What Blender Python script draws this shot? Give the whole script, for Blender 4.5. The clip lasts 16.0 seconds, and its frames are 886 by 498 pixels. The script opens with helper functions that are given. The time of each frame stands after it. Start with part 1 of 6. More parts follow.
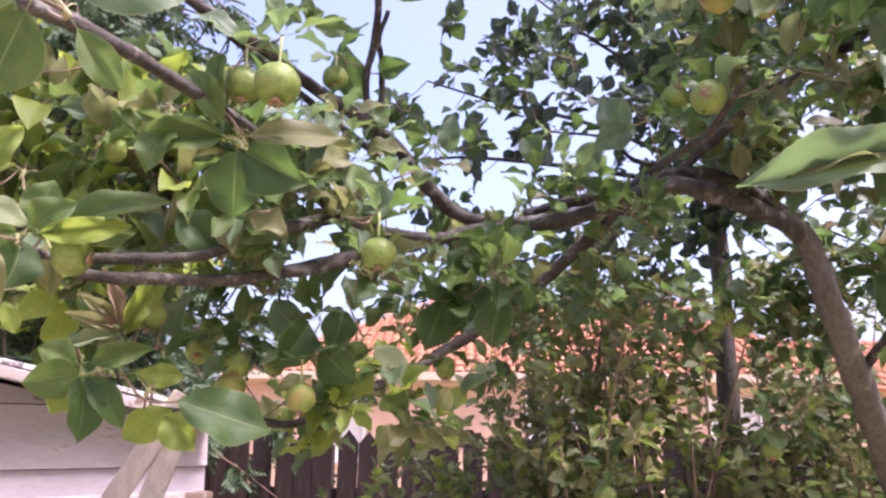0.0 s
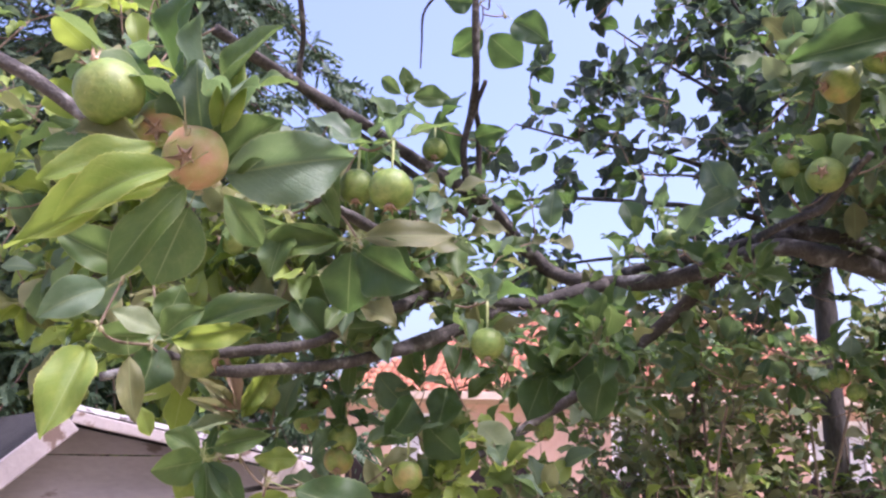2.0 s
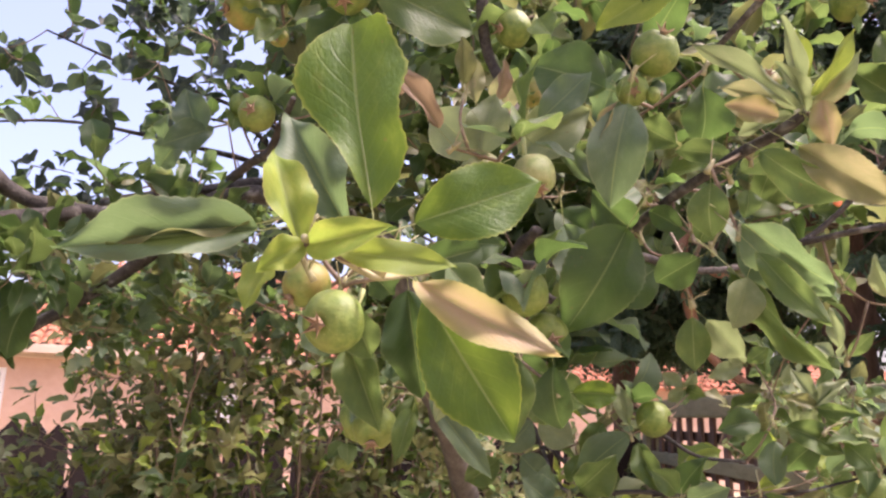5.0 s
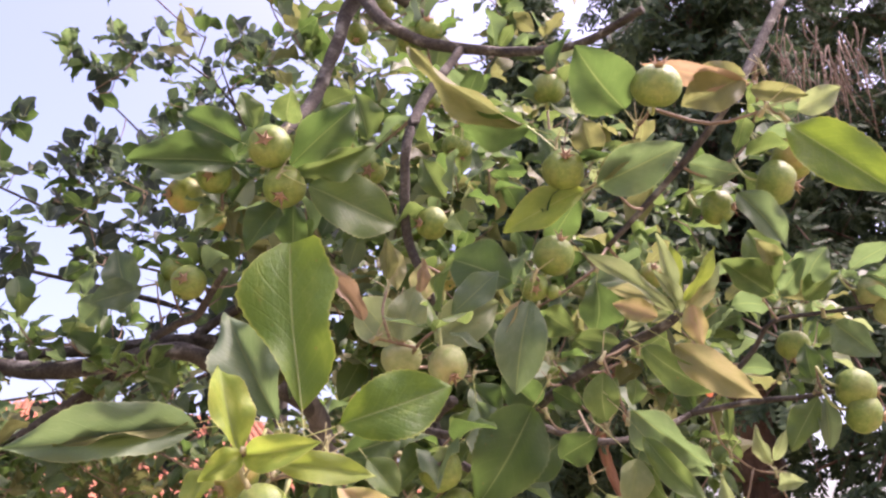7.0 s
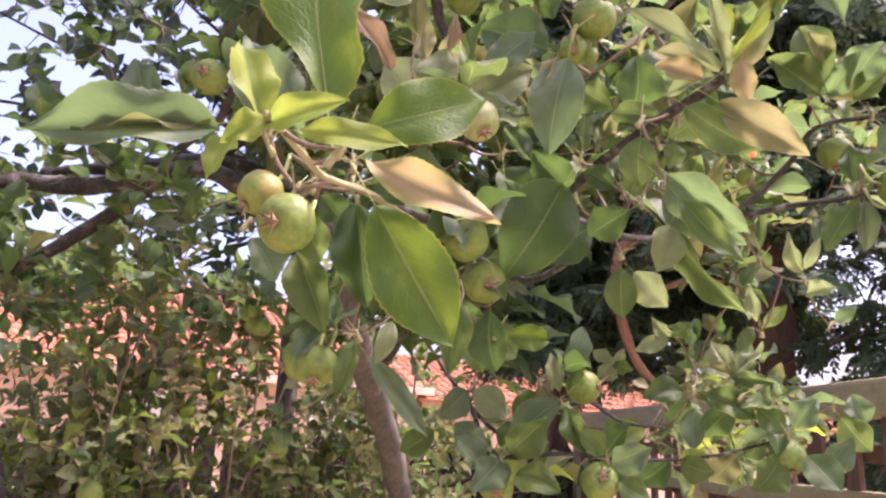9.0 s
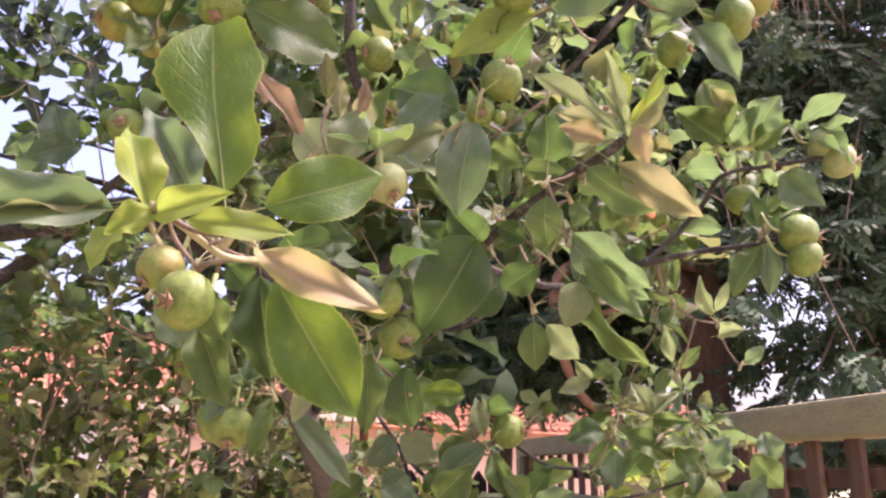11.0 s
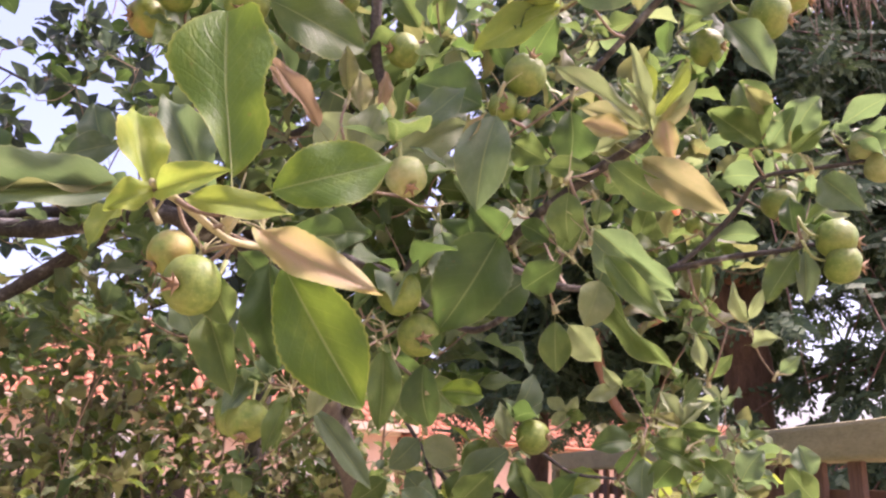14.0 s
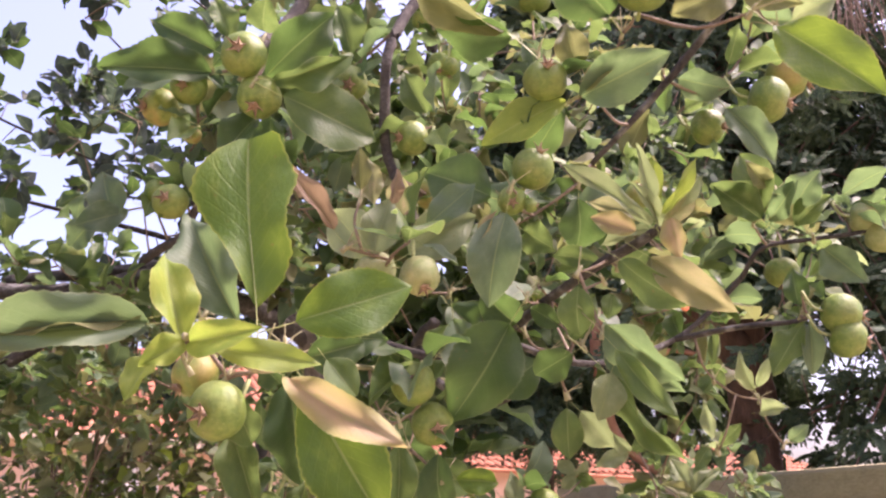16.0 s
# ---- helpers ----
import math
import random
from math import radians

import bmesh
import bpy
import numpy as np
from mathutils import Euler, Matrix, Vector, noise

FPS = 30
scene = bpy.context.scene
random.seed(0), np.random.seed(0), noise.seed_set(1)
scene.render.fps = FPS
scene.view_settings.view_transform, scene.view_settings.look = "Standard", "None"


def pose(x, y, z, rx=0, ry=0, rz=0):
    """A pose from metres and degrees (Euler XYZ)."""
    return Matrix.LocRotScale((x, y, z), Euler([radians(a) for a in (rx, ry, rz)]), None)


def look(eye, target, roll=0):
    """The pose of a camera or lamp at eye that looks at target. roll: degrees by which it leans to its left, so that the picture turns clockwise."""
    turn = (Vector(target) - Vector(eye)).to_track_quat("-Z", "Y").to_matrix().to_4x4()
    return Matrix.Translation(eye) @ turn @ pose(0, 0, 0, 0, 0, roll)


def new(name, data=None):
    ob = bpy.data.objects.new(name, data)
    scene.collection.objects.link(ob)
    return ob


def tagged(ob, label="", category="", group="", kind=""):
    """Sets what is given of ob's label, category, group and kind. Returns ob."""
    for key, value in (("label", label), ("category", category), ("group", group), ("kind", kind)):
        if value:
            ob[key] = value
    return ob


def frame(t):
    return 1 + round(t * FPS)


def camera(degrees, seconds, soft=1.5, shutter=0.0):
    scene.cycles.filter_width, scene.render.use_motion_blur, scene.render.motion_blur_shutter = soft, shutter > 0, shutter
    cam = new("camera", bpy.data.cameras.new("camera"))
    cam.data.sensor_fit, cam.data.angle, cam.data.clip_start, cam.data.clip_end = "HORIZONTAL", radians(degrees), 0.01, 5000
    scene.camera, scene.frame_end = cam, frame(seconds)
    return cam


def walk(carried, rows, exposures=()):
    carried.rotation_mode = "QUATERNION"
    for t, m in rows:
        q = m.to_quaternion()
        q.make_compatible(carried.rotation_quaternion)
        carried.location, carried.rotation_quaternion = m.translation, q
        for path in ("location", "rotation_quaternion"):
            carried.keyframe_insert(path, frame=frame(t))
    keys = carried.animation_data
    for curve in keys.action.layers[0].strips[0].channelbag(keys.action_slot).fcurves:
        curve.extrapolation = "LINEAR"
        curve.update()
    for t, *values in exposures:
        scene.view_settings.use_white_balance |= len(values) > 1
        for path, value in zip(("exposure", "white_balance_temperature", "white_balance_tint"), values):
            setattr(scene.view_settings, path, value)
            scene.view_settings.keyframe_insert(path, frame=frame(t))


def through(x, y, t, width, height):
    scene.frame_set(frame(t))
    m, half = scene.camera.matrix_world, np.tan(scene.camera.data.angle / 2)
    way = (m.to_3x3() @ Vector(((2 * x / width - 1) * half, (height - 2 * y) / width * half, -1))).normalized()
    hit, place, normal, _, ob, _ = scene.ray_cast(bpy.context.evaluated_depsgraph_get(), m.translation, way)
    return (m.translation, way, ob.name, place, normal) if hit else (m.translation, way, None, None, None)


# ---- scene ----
cam = camera(60.8, 16.0, soft=2.35, shutter=0.2)
PATH = [
    (0, (0.0431, 0.0557, 1.5743), (-0.0070, 1.5129, 1.9266), 0.62),
    (0.5, (0.0308, 0.0503, 1.5779), (-0.0902, 1.5016, 1.9371), 1.50),
    (1, (0.0248, 0.0382, 1.5981), (-0.1228, 1.4870, 1.9576), 1.29),
    (1.5, (0.0212, 0.0268, 1.6255), (-0.1625, 1.4681, 1.9982), 0.99),
    (2, (0.0058, 0.0230, 1.6691), (-0.2005, 1.4600, 2.0464), 1.44),
    (2.5, (-0.0008, 0.0263, 1.6942), (-0.1791, 1.4685, 2.0662), 2.72),
    (3, (0.0381, 0.0192, 1.7094), (-0.0830, 1.4695, 2.0727), 2.86),
    (3.5, (0.1021, 0.0323, 1.6996), (0.0958, 1.4906, 2.0511), 2.10),
    (4, (0.1865, 0.0418, 1.6744), (0.3836, 1.4886, 2.0177), 1.47),
    (4.5, (0.2642, 0.0579, 1.6579), (0.6830, 1.4605, 1.9852), 1.97),
    (5, (0.2777, 0.0758, 1.6480), (0.8051, 1.4415, 1.9746), 1.67),
    (5.2, (0.2760, 0.0764, 1.6515), (0.8240, 1.4193, 2.0338), 2.22),
    (7.3, (0.2449, -0.0013, 1.6718), (0.8786, 1.2260, 2.2568), 0.58),
    (7.5, (0.2483, 0.0128, 1.6520), (0.8876, 1.2645, 2.1760), 0.93),
    (8, (0.2480, 0.0609, 1.6177), (0.9150, 1.3474, 2.0052), 1.72),
    (8.5, (0.2773, 0.0880, 1.5836), (0.9216, 1.3970, 1.9321), 2.18),
    (9, (0.2708, 0.0616, 1.5696), (0.9001, 1.3710, 1.9431), 2.82),
    (9.5, (0.2920, 0.0405, 1.5836), (0.9286, 1.3302, 2.0096), 2.34),
    (9.7, (0.3096, 0.0339, 1.5752), (0.9680, 1.3111, 2.0056), 2.19),
    (11.8, (0.2644, 0.0334, 1.6126), (0.9856, 1.2784, 2.0366), 0.68),
    (12, (0.2600, 0.0355, 1.6120), (0.9416, 1.2955, 2.0566), 0.56),
    (12.5, (0.2649, 0.0240, 1.6163), (0.8672, 1.3131, 2.0911), 0.40),
    (13, (0.3030, 0.0322, 1.6090), (0.8970, 1.3250, 2.0839), 1.58),
    (13.5, (0.3170, 0.0314, 1.6086), (0.9332, 1.3198, 2.0673), 2.38),
    (14, (0.3154, 0.0359, 1.5897), (0.9560, 1.3183, 2.0314), 2.76),
    (14.5, (0.3093, 0.0535, 1.5929), (0.9583, 1.3335, 2.0292), 2.24),
    (15, (0.2963, 0.0610, 1.6014), (0.9247, 1.3474, 2.0491), 2.87),
    (15.5, (0.2859, 0.0292, 1.6320), (0.9134, 1.3110, 2.0939), 3.18),
    (16, (0.2867, 0.0134, 1.6479), (0.9218, 1.2826, 2.1335), 1.76),
]
walk(cam, [(t, look(eye, target, roll)) for t, eye, target, roll in PATH],
     exposures=[(0.0, 2.03, 6100, 39), (2.5, 1.73, 5620, 39), (3.5, 1.61, 5700, 34), (4.2, 1.69, 6050, 30), (5.0, 1.95, 6600, 37), (7.5, 1.97, 6600, 42), (9.0, 2.12, 6480, 43), (16.0, 2.06, 6580, 44)])

# ---- world and sun ----
world = bpy.data.worlds.new("sky")
scene.world = world
world.use_nodes = True
wn = world.node_tree
wn.nodes.clear()
SUN_EL, SUN_AZ = radians(62), radians(118)
sky = wn.nodes.new("ShaderNodeTexSky")
sky.sky_type, sky.sun_disc = "NISHITA", False
sky.sun_elevation, sky.sun_rotation = SUN_EL, SUN_AZ
sky.air_density, sky.dust_density, sky.ozone_density = 1.0, 6.0, 1.5
bg = wn.nodes.new("ShaderNodeBackground")
bg.inputs["Strength"].default_value = 0.122
wo = wn.nodes.new("ShaderNodeOutputWorld")
wn.links.new(sky.outputs[0], bg.inputs["Color"])
wn.links.new(bg.outputs[0], wo.inputs["Surface"])
lamp = bpy.data.lights.new("sun", "SUN")
lamp.energy, lamp.angle, lamp.color = 2.2, radians(10), (1.0, 0.95, 0.86)
sun = new("sun", lamp)
sun_dir = Vector((math.sin(SUN_AZ) * math.cos(SUN_EL), math.cos(SUN_AZ) * math.cos(SUN_EL), math.sin(SUN_EL)))
sun.matrix_world = look(sun_dir * 30, (0, 0, 0))


# ---- materials ----
def material(name):
    m = bpy.data.materials.new(name)
    m.use_nodes = True
    m.node_tree.nodes.clear()
    return m, m.node_tree.nodes, m.node_tree.links


def math_node(nodes, links, op, a, b=None, clamp=False):
    n = nodes.new("ShaderNodeMath")
    n.operation, n.use_clamp = op, clamp
    for i, v in enumerate((a, b)):
        if v is None:
            continue
        if isinstance(v, (int, float)):
            n.inputs[i].default_value = v
        else:
            links.new(v, n.inputs[i])
    return n.outputs[0]


def mix_colour(nodes, links, fac, a, b, blend="MIX"):
    n = nodes.new("ShaderNodeMix")
    n.data_type, n.blend_type = "RGBA", blend
    for i, v in ((0, fac), (6, a), (7, b)):
        if isinstance(v, (int, float)):
            n.inputs[i].default_value = v
        elif isinstance(v, tuple):
            n.inputs[i].default_value = (*v, 1)
        else:
            links.new(v, n.inputs[i])
    return n.outputs[2]


def noise_node(nodes, links, scale, detail=3, rough=0.55, coord="Object", offset=None):
    tc = nodes.new("ShaderNodeTexCoord")
    n = nodes.new("ShaderNodeTexNoise")
    n.inputs["Scale"].default_value, n.inputs["Detail"].default_value, n.inputs["Roughness"].default_value = scale, detail, rough
    v = tc.outputs[coord]
    if offset is not None:
        a = nodes.new("ShaderNodeVectorMath")
        a.operation = "ADD"
        links.new(v, a.inputs[0])
        links.new(offset, a.inputs[1])
        v = a.outputs[0]
    links.new(v, n.inputs["Vector"])
    return n.outputs["Fac"]


def ramp(nodes, links, fac, lo, hi):
    n = nodes.new("ShaderNodeMapRange")
    n.clamp = True
    n.inputs["From Min"].default_value, n.inputs["From Max"].default_value = lo, hi
    links.new(fac, n.inputs["Value"])
    return n.outputs["Result"]


def leaf_material(name, deep, light, edge, through, islands=False, thru=0.46, rough=0.48, patch=0.15, rim=0.462, rim_mix=0.75):
    m, N, L = material(name)
    info = N.new("ShaderNodeNewGeometry" if islands else "ShaderNodeObjectInfo")
    rnd = info.outputs["Random Per Island" if islands else "Random"]
    shift = math_node(N, L, "MULTIPLY", rnd, 37.0)
    uv = N.new("ShaderNodeUVMap")
    sep = N.new("ShaderNodeSeparateXYZ")
    L.new(uv.outputs[0], sep.inputs[0])
    across = math_node(N, L, "ABSOLUTE", math_node(N, L, "SUBTRACT", sep.outputs[0], 0.5))
    mid = ramp(N, L, across, 0.022, 0.008)
    lateral = math_node(N, L, "SINE", math_node(N, L, "MULTIPLY", math_node(N, L, "SUBTRACT", sep.outputs[1], math_node(N, L, "MULTIPLY", across, 0.62)), 56.0))
    veins = math_node(N, L, "MULTIPLY", ramp(N, L, lateral, 0.86, 1.0), ramp(N, L, across, 0.46, 0.2))
    mott = noise_node(N, L, 5.0, 4, 0.6, offset=shift)
    fine = noise_node(N, L, 26.0, 3, 0.6, offset=shift)
    broad = noise_node(N, L, 2.2, 2, 0.5, offset=shift)
    base = mix_colour(N, L, math_node(N, L, "MULTIPLY", ramp(N, L, mott, 0.3, 0.7), ramp(N, L, broad, 0.3, 0.55)), deep, light)
    base = mix_colour(N, L, math_node(N, L, "MULTIPLY", rnd, 0.42), base, light)
    base = mix_colour(N, L, math_node(N, L, "MULTIPLY", ramp(N, L, mott, 0.56, 0.72), patch), base, edge)
    base = mix_colour(N, L, math_node(N, L, "MULTIPLY", ramp(N, L, across, rim, 0.5), rim_mix), base, edge)
    base = mix_colour(N, L, math_node(N, L, "MULTIPLY", veins, 0.1), base, edge)
    base = mix_colour(N, L, math_node(N, L, "MULTIPLY", mid, 0.55), base, (0.3, 0.36, 0.15))
    base = mix_colour(N, L, math_node(N, L, "MULTIPLY", fine, 0.25), base, deep)
    speck = ramp(N, L, noise_node(N, L, 11.0, 2, 0.5, offset=shift), 0.73, 0.78)
    base = mix_colour(N, L, math_node(N, L, "MULTIPLY", speck, 0.7), base, (0.16, 0.09, 0.035))
    p = N.new("ShaderNodeBsdfPrincipled")
    L.new(base, p.inputs["Base Color"])
    L.new(math_node(N, L, "ADD", math_node(N, L, "MULTIPLY", mott, 0.25), rough - 0.1), p.inputs["Roughness"])
    p.inputs["Specular IOR Level"].default_value = 0.32
    bump = N.new("ShaderNodeBump")
    bump.inputs["Strength"].default_value, bump.inputs["Distance"].default_value = 0.26, 0.015
    height = math_node(N, L, "SUBTRACT", math_node(N, L, "MULTIPLY", fine, 0.35), math_node(N, L, "ADD", math_node(N, L, "MULTIPLY", veins, 0.5), mid))
    L.new(height, bump.inputs["Height"])
    L.new(bump.outputs[0], p.inputs["Normal"])
    tr = N.new("ShaderNodeBsdfTranslucent")
    L.new(mix_colour(N, L, 0.55, base, through), tr.inputs["Color"])
    mix = N.new("ShaderNodeMixShader")
    mix.inputs[0].default_value = thru
    out = N.new("ShaderNodeOutputMaterial")
    L.new(p.outputs[0], mix.inputs[1])
    L.new(tr.outputs[0], mix.inputs[2])
    L.new(mix.outputs[0], out.inputs["Surface"])
    return m


def surface(name, a, b, scale, rough=0.7, bump=0.3, c=None, c_lo=0.6, c_hi=0.75, stretch=(1, 1, 1), spec=0.3, random_shade=0.0, coord="Object", dist=0.01):
    """Two-tone noisy surface with fine grain, an optional stain colour c and bump."""
    m, N, L = material(name)
    tc = N.new("ShaderNodeTexCoord")
    mp = N.new("ShaderNodeMapping")
    mp.inputs["Scale"].default_value = stretch
    L.new(tc.outputs[coord], mp.inputs["Vector"])
    facs = []
    for s, d in ((scale, 4), (scale * 7.3, 3)):
        n = N.new("ShaderNodeTexNoise")
        n.inputs["Scale"].default_value, n.inputs["Detail"].default_value, n.inputs["Roughness"].default_value = s, d, 0.6
        L.new(mp.outputs[0], n.inputs["Vector"])
        facs.append(n.outputs["Fac"])
    both = math_node(N, L, "ADD", math_node(N, L, "MULTIPLY", facs[0], 0.6), math_node(N, L, "MULTIPLY", facs[1], 0.4))
    base = mix_colour(N, L, ramp(N, L, both, 0.35, 0.65), a, b)
    if c:
        base = mix_colour(N, L, ramp(N, L, facs[0], c_lo, c_hi), base, c)
    if random_shade:
        info = N.new("ShaderNodeObjectInfo")
        base = mix_colour(N, L, math_node(N, L, "MULTIPLY", info.outputs["Random"], random_shade), base, a)
    p = N.new("ShaderNodeBsdfPrincipled")
    L.new(base, p.inputs["Base Color"])
    p.inputs["Roughness"].default_value = rough
    p.inputs["Specular IOR Level"].default_value = spec
    bm_ = N.new("ShaderNodeBump")
    bm_.inputs["Strength"].default_value, bm_.inputs["Distance"].default_value = bump, dist
    L.new(both, bm_.inputs["Height"])
    L.new(bm_.outputs[0], p.inputs["Normal"])
    out = N.new("ShaderNodeOutputMaterial")
    L.new(p.outputs[0], out.inputs["Surface"])
    return m


def apple_material(name, green, light, blush, amount):
    m, N, L = material(name)
    info = N.new("ShaderNodeObjectInfo")
    shift = math_node(N, L, "MULTIPLY", info.outputs["Random"], 23.0)
    big = noise_node(N, L, 0.9, 2, 0.5, offset=shift)
    med = noise_node(N, L, 3.5, 4, 0.6, offset=shift)
    base = mix_colour(N, L, ramp(N, L, med, 0.35, 0.7), green, light)
    base = mix_colour(N, L, math_node(N, L, "MULTIPLY", ramp(N, L, big, 0.42, 0.68), amount), base, blush)
    tc = N.new("ShaderNodeTexCoord")
    vor = N.new("ShaderNodeTexVoronoi")
    vor.inputs["Scale"].default_value = 7.0
    L.new(tc.outputs["Object"], vor.inputs["Vector"])
    base = mix_colour(N, L, math_node(N, L, "MULTIPLY", ramp(N, L, vor.outputs["Distance"], 0.12, 0.05), 0.45), base, (0.62, 0.6, 0.34))
    russet = ramp(N, L, noise_node(N, L, 2.3, 5, 0.7, offset=shift), 0.66, 0.76)
    base = mix_colour(N, L, math_node(N, L, "MULTIPLY", russet, 0.5), base, (0.3, 0.2, 0.09))
    p = N.new("ShaderNodeBsdfPrincipled")
    L.new(base, p.inputs["Base Color"])
    p.inputs["Roughness"].default_value = 0.52
    p.inputs["Specular IOR Level"].default_value = 0.32
    p.inputs["Subsurface Weight"].default_value = 0.12
    p.inputs["Subsurface Radius"].default_value = (0.01, 0.012, 0.004)
    b = N.new("ShaderNodeBump")
    b.inputs["Strength"].default_value, b.inputs["Distance"].default_value = 0.12, 0.02
    L.new(med, b.inputs["Height"])
    L.new(b.outputs[0], p.inputs["Normal"])
    out = N.new("ShaderNodeOutputMaterial")
    L.new(p.outputs[0], out.inputs["Surface"])
    return m


TONES = {
    "FRESH": ((0.028, 0.08, 0.012), (0.095, 0.18, 0.02), (0.3, 0.34, 0.07), (0.3, 0.42, 0.04)),
    # far crown's tone: backlit darkness and blue haze painted into the leaf colour
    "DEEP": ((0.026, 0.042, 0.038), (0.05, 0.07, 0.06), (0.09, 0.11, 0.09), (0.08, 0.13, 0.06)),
    "GREEN": ((0.045, 0.092, 0.024), (0.1, 0.155, 0.038), (0.24, 0.27, 0.11), (0.22, 0.32, 0.08)),
    "DARK": ((0.03, 0.066, 0.022), (0.06, 0.105, 0.034), (0.15, 0.19, 0.085), (0.15, 0.27, 0.05)),
    "DUSK": ((0.07, 0.115, 0.065), (0.13, 0.185, 0.11), (0.24, 0.28, 0.16), (0.2, 0.33, 0.08)),
    "PALE": ((0.17, 0.22, 0.11), (0.26, 0.31, 0.17), (0.4, 0.42, 0.26), (0.3, 0.4, 0.12)),
    "LIME": ((0.1, 0.17, 0.032), (0.21, 0.27, 0.06), (0.42, 0.42, 0.12), (0.45, 0.58, 0.06)),
    "YELLOW": ((0.13, 0.21, 0.03), (0.26, 0.32, 0.05), (0.42, 0.4, 0.13), (0.36, 0.46, 0.07)),
    "OLIVE": ((0.085, 0.1, 0.04), (0.18, 0.185, 0.075), (0.3, 0.25, 0.13), (0.27, 0.3, 0.09)),
    "DRY": ((0.17, 0.2, 0.08), (0.29, 0.29, 0.14), (0.42, 0.31, 0.2), (0.27, 0.28, 0.11)),
    "BROWN": ((0.2, 0.14, 0.085), (0.36, 0.27, 0.18), (0.3, 0.2, 0.12), (0.35, 0.25, 0.12)),
    "TAN": ((0.14, 0.17, 0.06), (0.26, 0.245, 0.125), (0.34, 0.27, 0.17), (0.3, 0.27, 0.11)),
    "ROSY": ((0.27, 0.22, 0.11), (0.4, 0.28, 0.19), (0.25, 0.29, 0.08), (0.38, 0.32, 0.12)),
}
LEAF = {k: leaf_material("leaf_" + k.lower(), *v, patch=0.75 if k in ("DRY", "ROSY") else 0.2, rim=0.12 if k == "ROSY" else 0.462, rim_mix=0.85) for k, v in TONES.items()}
LEAF_MANY = {k: leaf_material("foliage_" + k.lower(), *TONES[k], islands=True) for k in ("DEEP", "GREEN", "DARK", "DUSK", "LIME", "PALE", "OLIVE", "DRY")}
FRESH, GREEN, DARK, DUSK, PALE, LIME, YELLOW, OLIVE, DRY, BROWN, ROSY, TAN = ("FRESH", "GREEN", "DARK", "DUSK", "PALE", "LIME", "YELLOW", "OLIVE", "DRY", "BROWN", "ROSY", "TAN")
APPLE = {
    "G": apple_material("apple_green", (0.09, 0.15, 0.026), (0.165, 0.225, 0.048), (0.24, 0.2, 0.07), 0.25),
    "B": apple_material("apple_blush", (0.125, 0.18, 0.035), (0.2, 0.24, 0.055), (0.32, 0.19, 0.07), 0.5),
    "R": apple_material("apple_rosy", (0.19, 0.23, 0.05), (0.25, 0.26, 0.08), (0.36, 0.19, 0.11), 0.85),
    "P": apple_material("apple_pale", (0.19, 0.24, 0.085), (0.27, 0.31, 0.14), (0.36, 0.28, 0.13), 0.35),
}
APPLE["D"] = APPLE["G"]
G, B, R, P, D = "GBRPD"
BARK = surface("apple_bark", (0.018, 0.016, 0.014), (0.088, 0.079, 0.066), 34, 0.9, 1.0, c=(0.17, 0.168, 0.15), c_lo=0.57, c_hi=0.68, dist=0.008)
TRUNK_BARK = surface("trunk_bark", (0.06, 0.054, 0.048), (0.15, 0.134, 0.117), 14, 0.85, 1.0, c=(0.24, 0.24, 0.18), stretch=(1, 1, 0.3), dist=0.012)
TWIG = surface("twig_bark", (0.11, 0.075, 0.05), (0.22, 0.17, 0.115), 60, 0.75, 0.5, dist=0.003)
SHOOT = surface("young_shoot", (0.2, 0.2, 0.1), (0.33, 0.3, 0.17), 50, 0.6, 0.3, dist=0.002)
STALK = surface("leaf_stalk", (0.2, 0.26, 0.08), (0.34, 0.36, 0.15), 40, 0.55, 0.2, dist=0.002)
CALYX = surface("calyx", (0.28, 0.18, 0.11), (0.48, 0.34, 0.23), 3.0, 0.85, 0.3)
FENCE_WOOD = surface("fence_wood", (0.016, 0.01, 0.008), (0.04, 0.024, 0.019), 9, 0.75, 0.5, c=(0.06, 0.044, 0.036), stretch=(4, 4, 0.5), random_shade=0.5)
RAIL_WOOD = surface("rail_wood", (0.2, 0.185, 0.1), (0.32, 0.295, 0.17), 8, 0.8, 0.5, c=(0.16, 0.16, 0.09), stretch=(1, 1, 3), random_shade=0.4)
LATTICE_WOOD = surface("lattice_wood", (0.08, 0.045, 0.032), (0.18, 0.11, 0.08), 9, 0.8, 0.5, stretch=(4, 4, 0.6), random_shade=0.5)
BOARD_PAINT = surface("flaking_paint", (0.28, 0.26, 0.275), (0.36, 0.335, 0.35), 5, 0.65, 0.35, c=(0.17, 0.14, 0.13), c_lo=0.64, c_hi=0.69, stretch=(1, 1, 2.5))
TRIM_PAINT = surface("trim_paint", (0.27, 0.24, 0.235), (0.36, 0.325, 0.32), 9, 0.65, 0.3, c=(0.14, 0.1, 0.08), c_lo=0.56, c_hi=0.6)
FLASHING = surface("metal_flashing", (0.42, 0.42, 0.45), (0.58, 0.58, 0.62), 22, 0.5, 0.3, c=(0.12, 0.1, 0.1), c_lo=0.54, c_hi=0.62, spec=0.6)
ROOF_FELT = surface("roof_felt", (0.022, 0.022, 0.022), (0.05, 0.048, 0.046), 30, 0.95, 0.6, spec=0.1)
RAW_WOOD = surface("raw_board", (0.33, 0.28, 0.24), (0.5, 0.44, 0.39), 8, 0.8, 0.6, c=(0.24, 0.18, 0.14), stretch=(5, 5, 0.6))
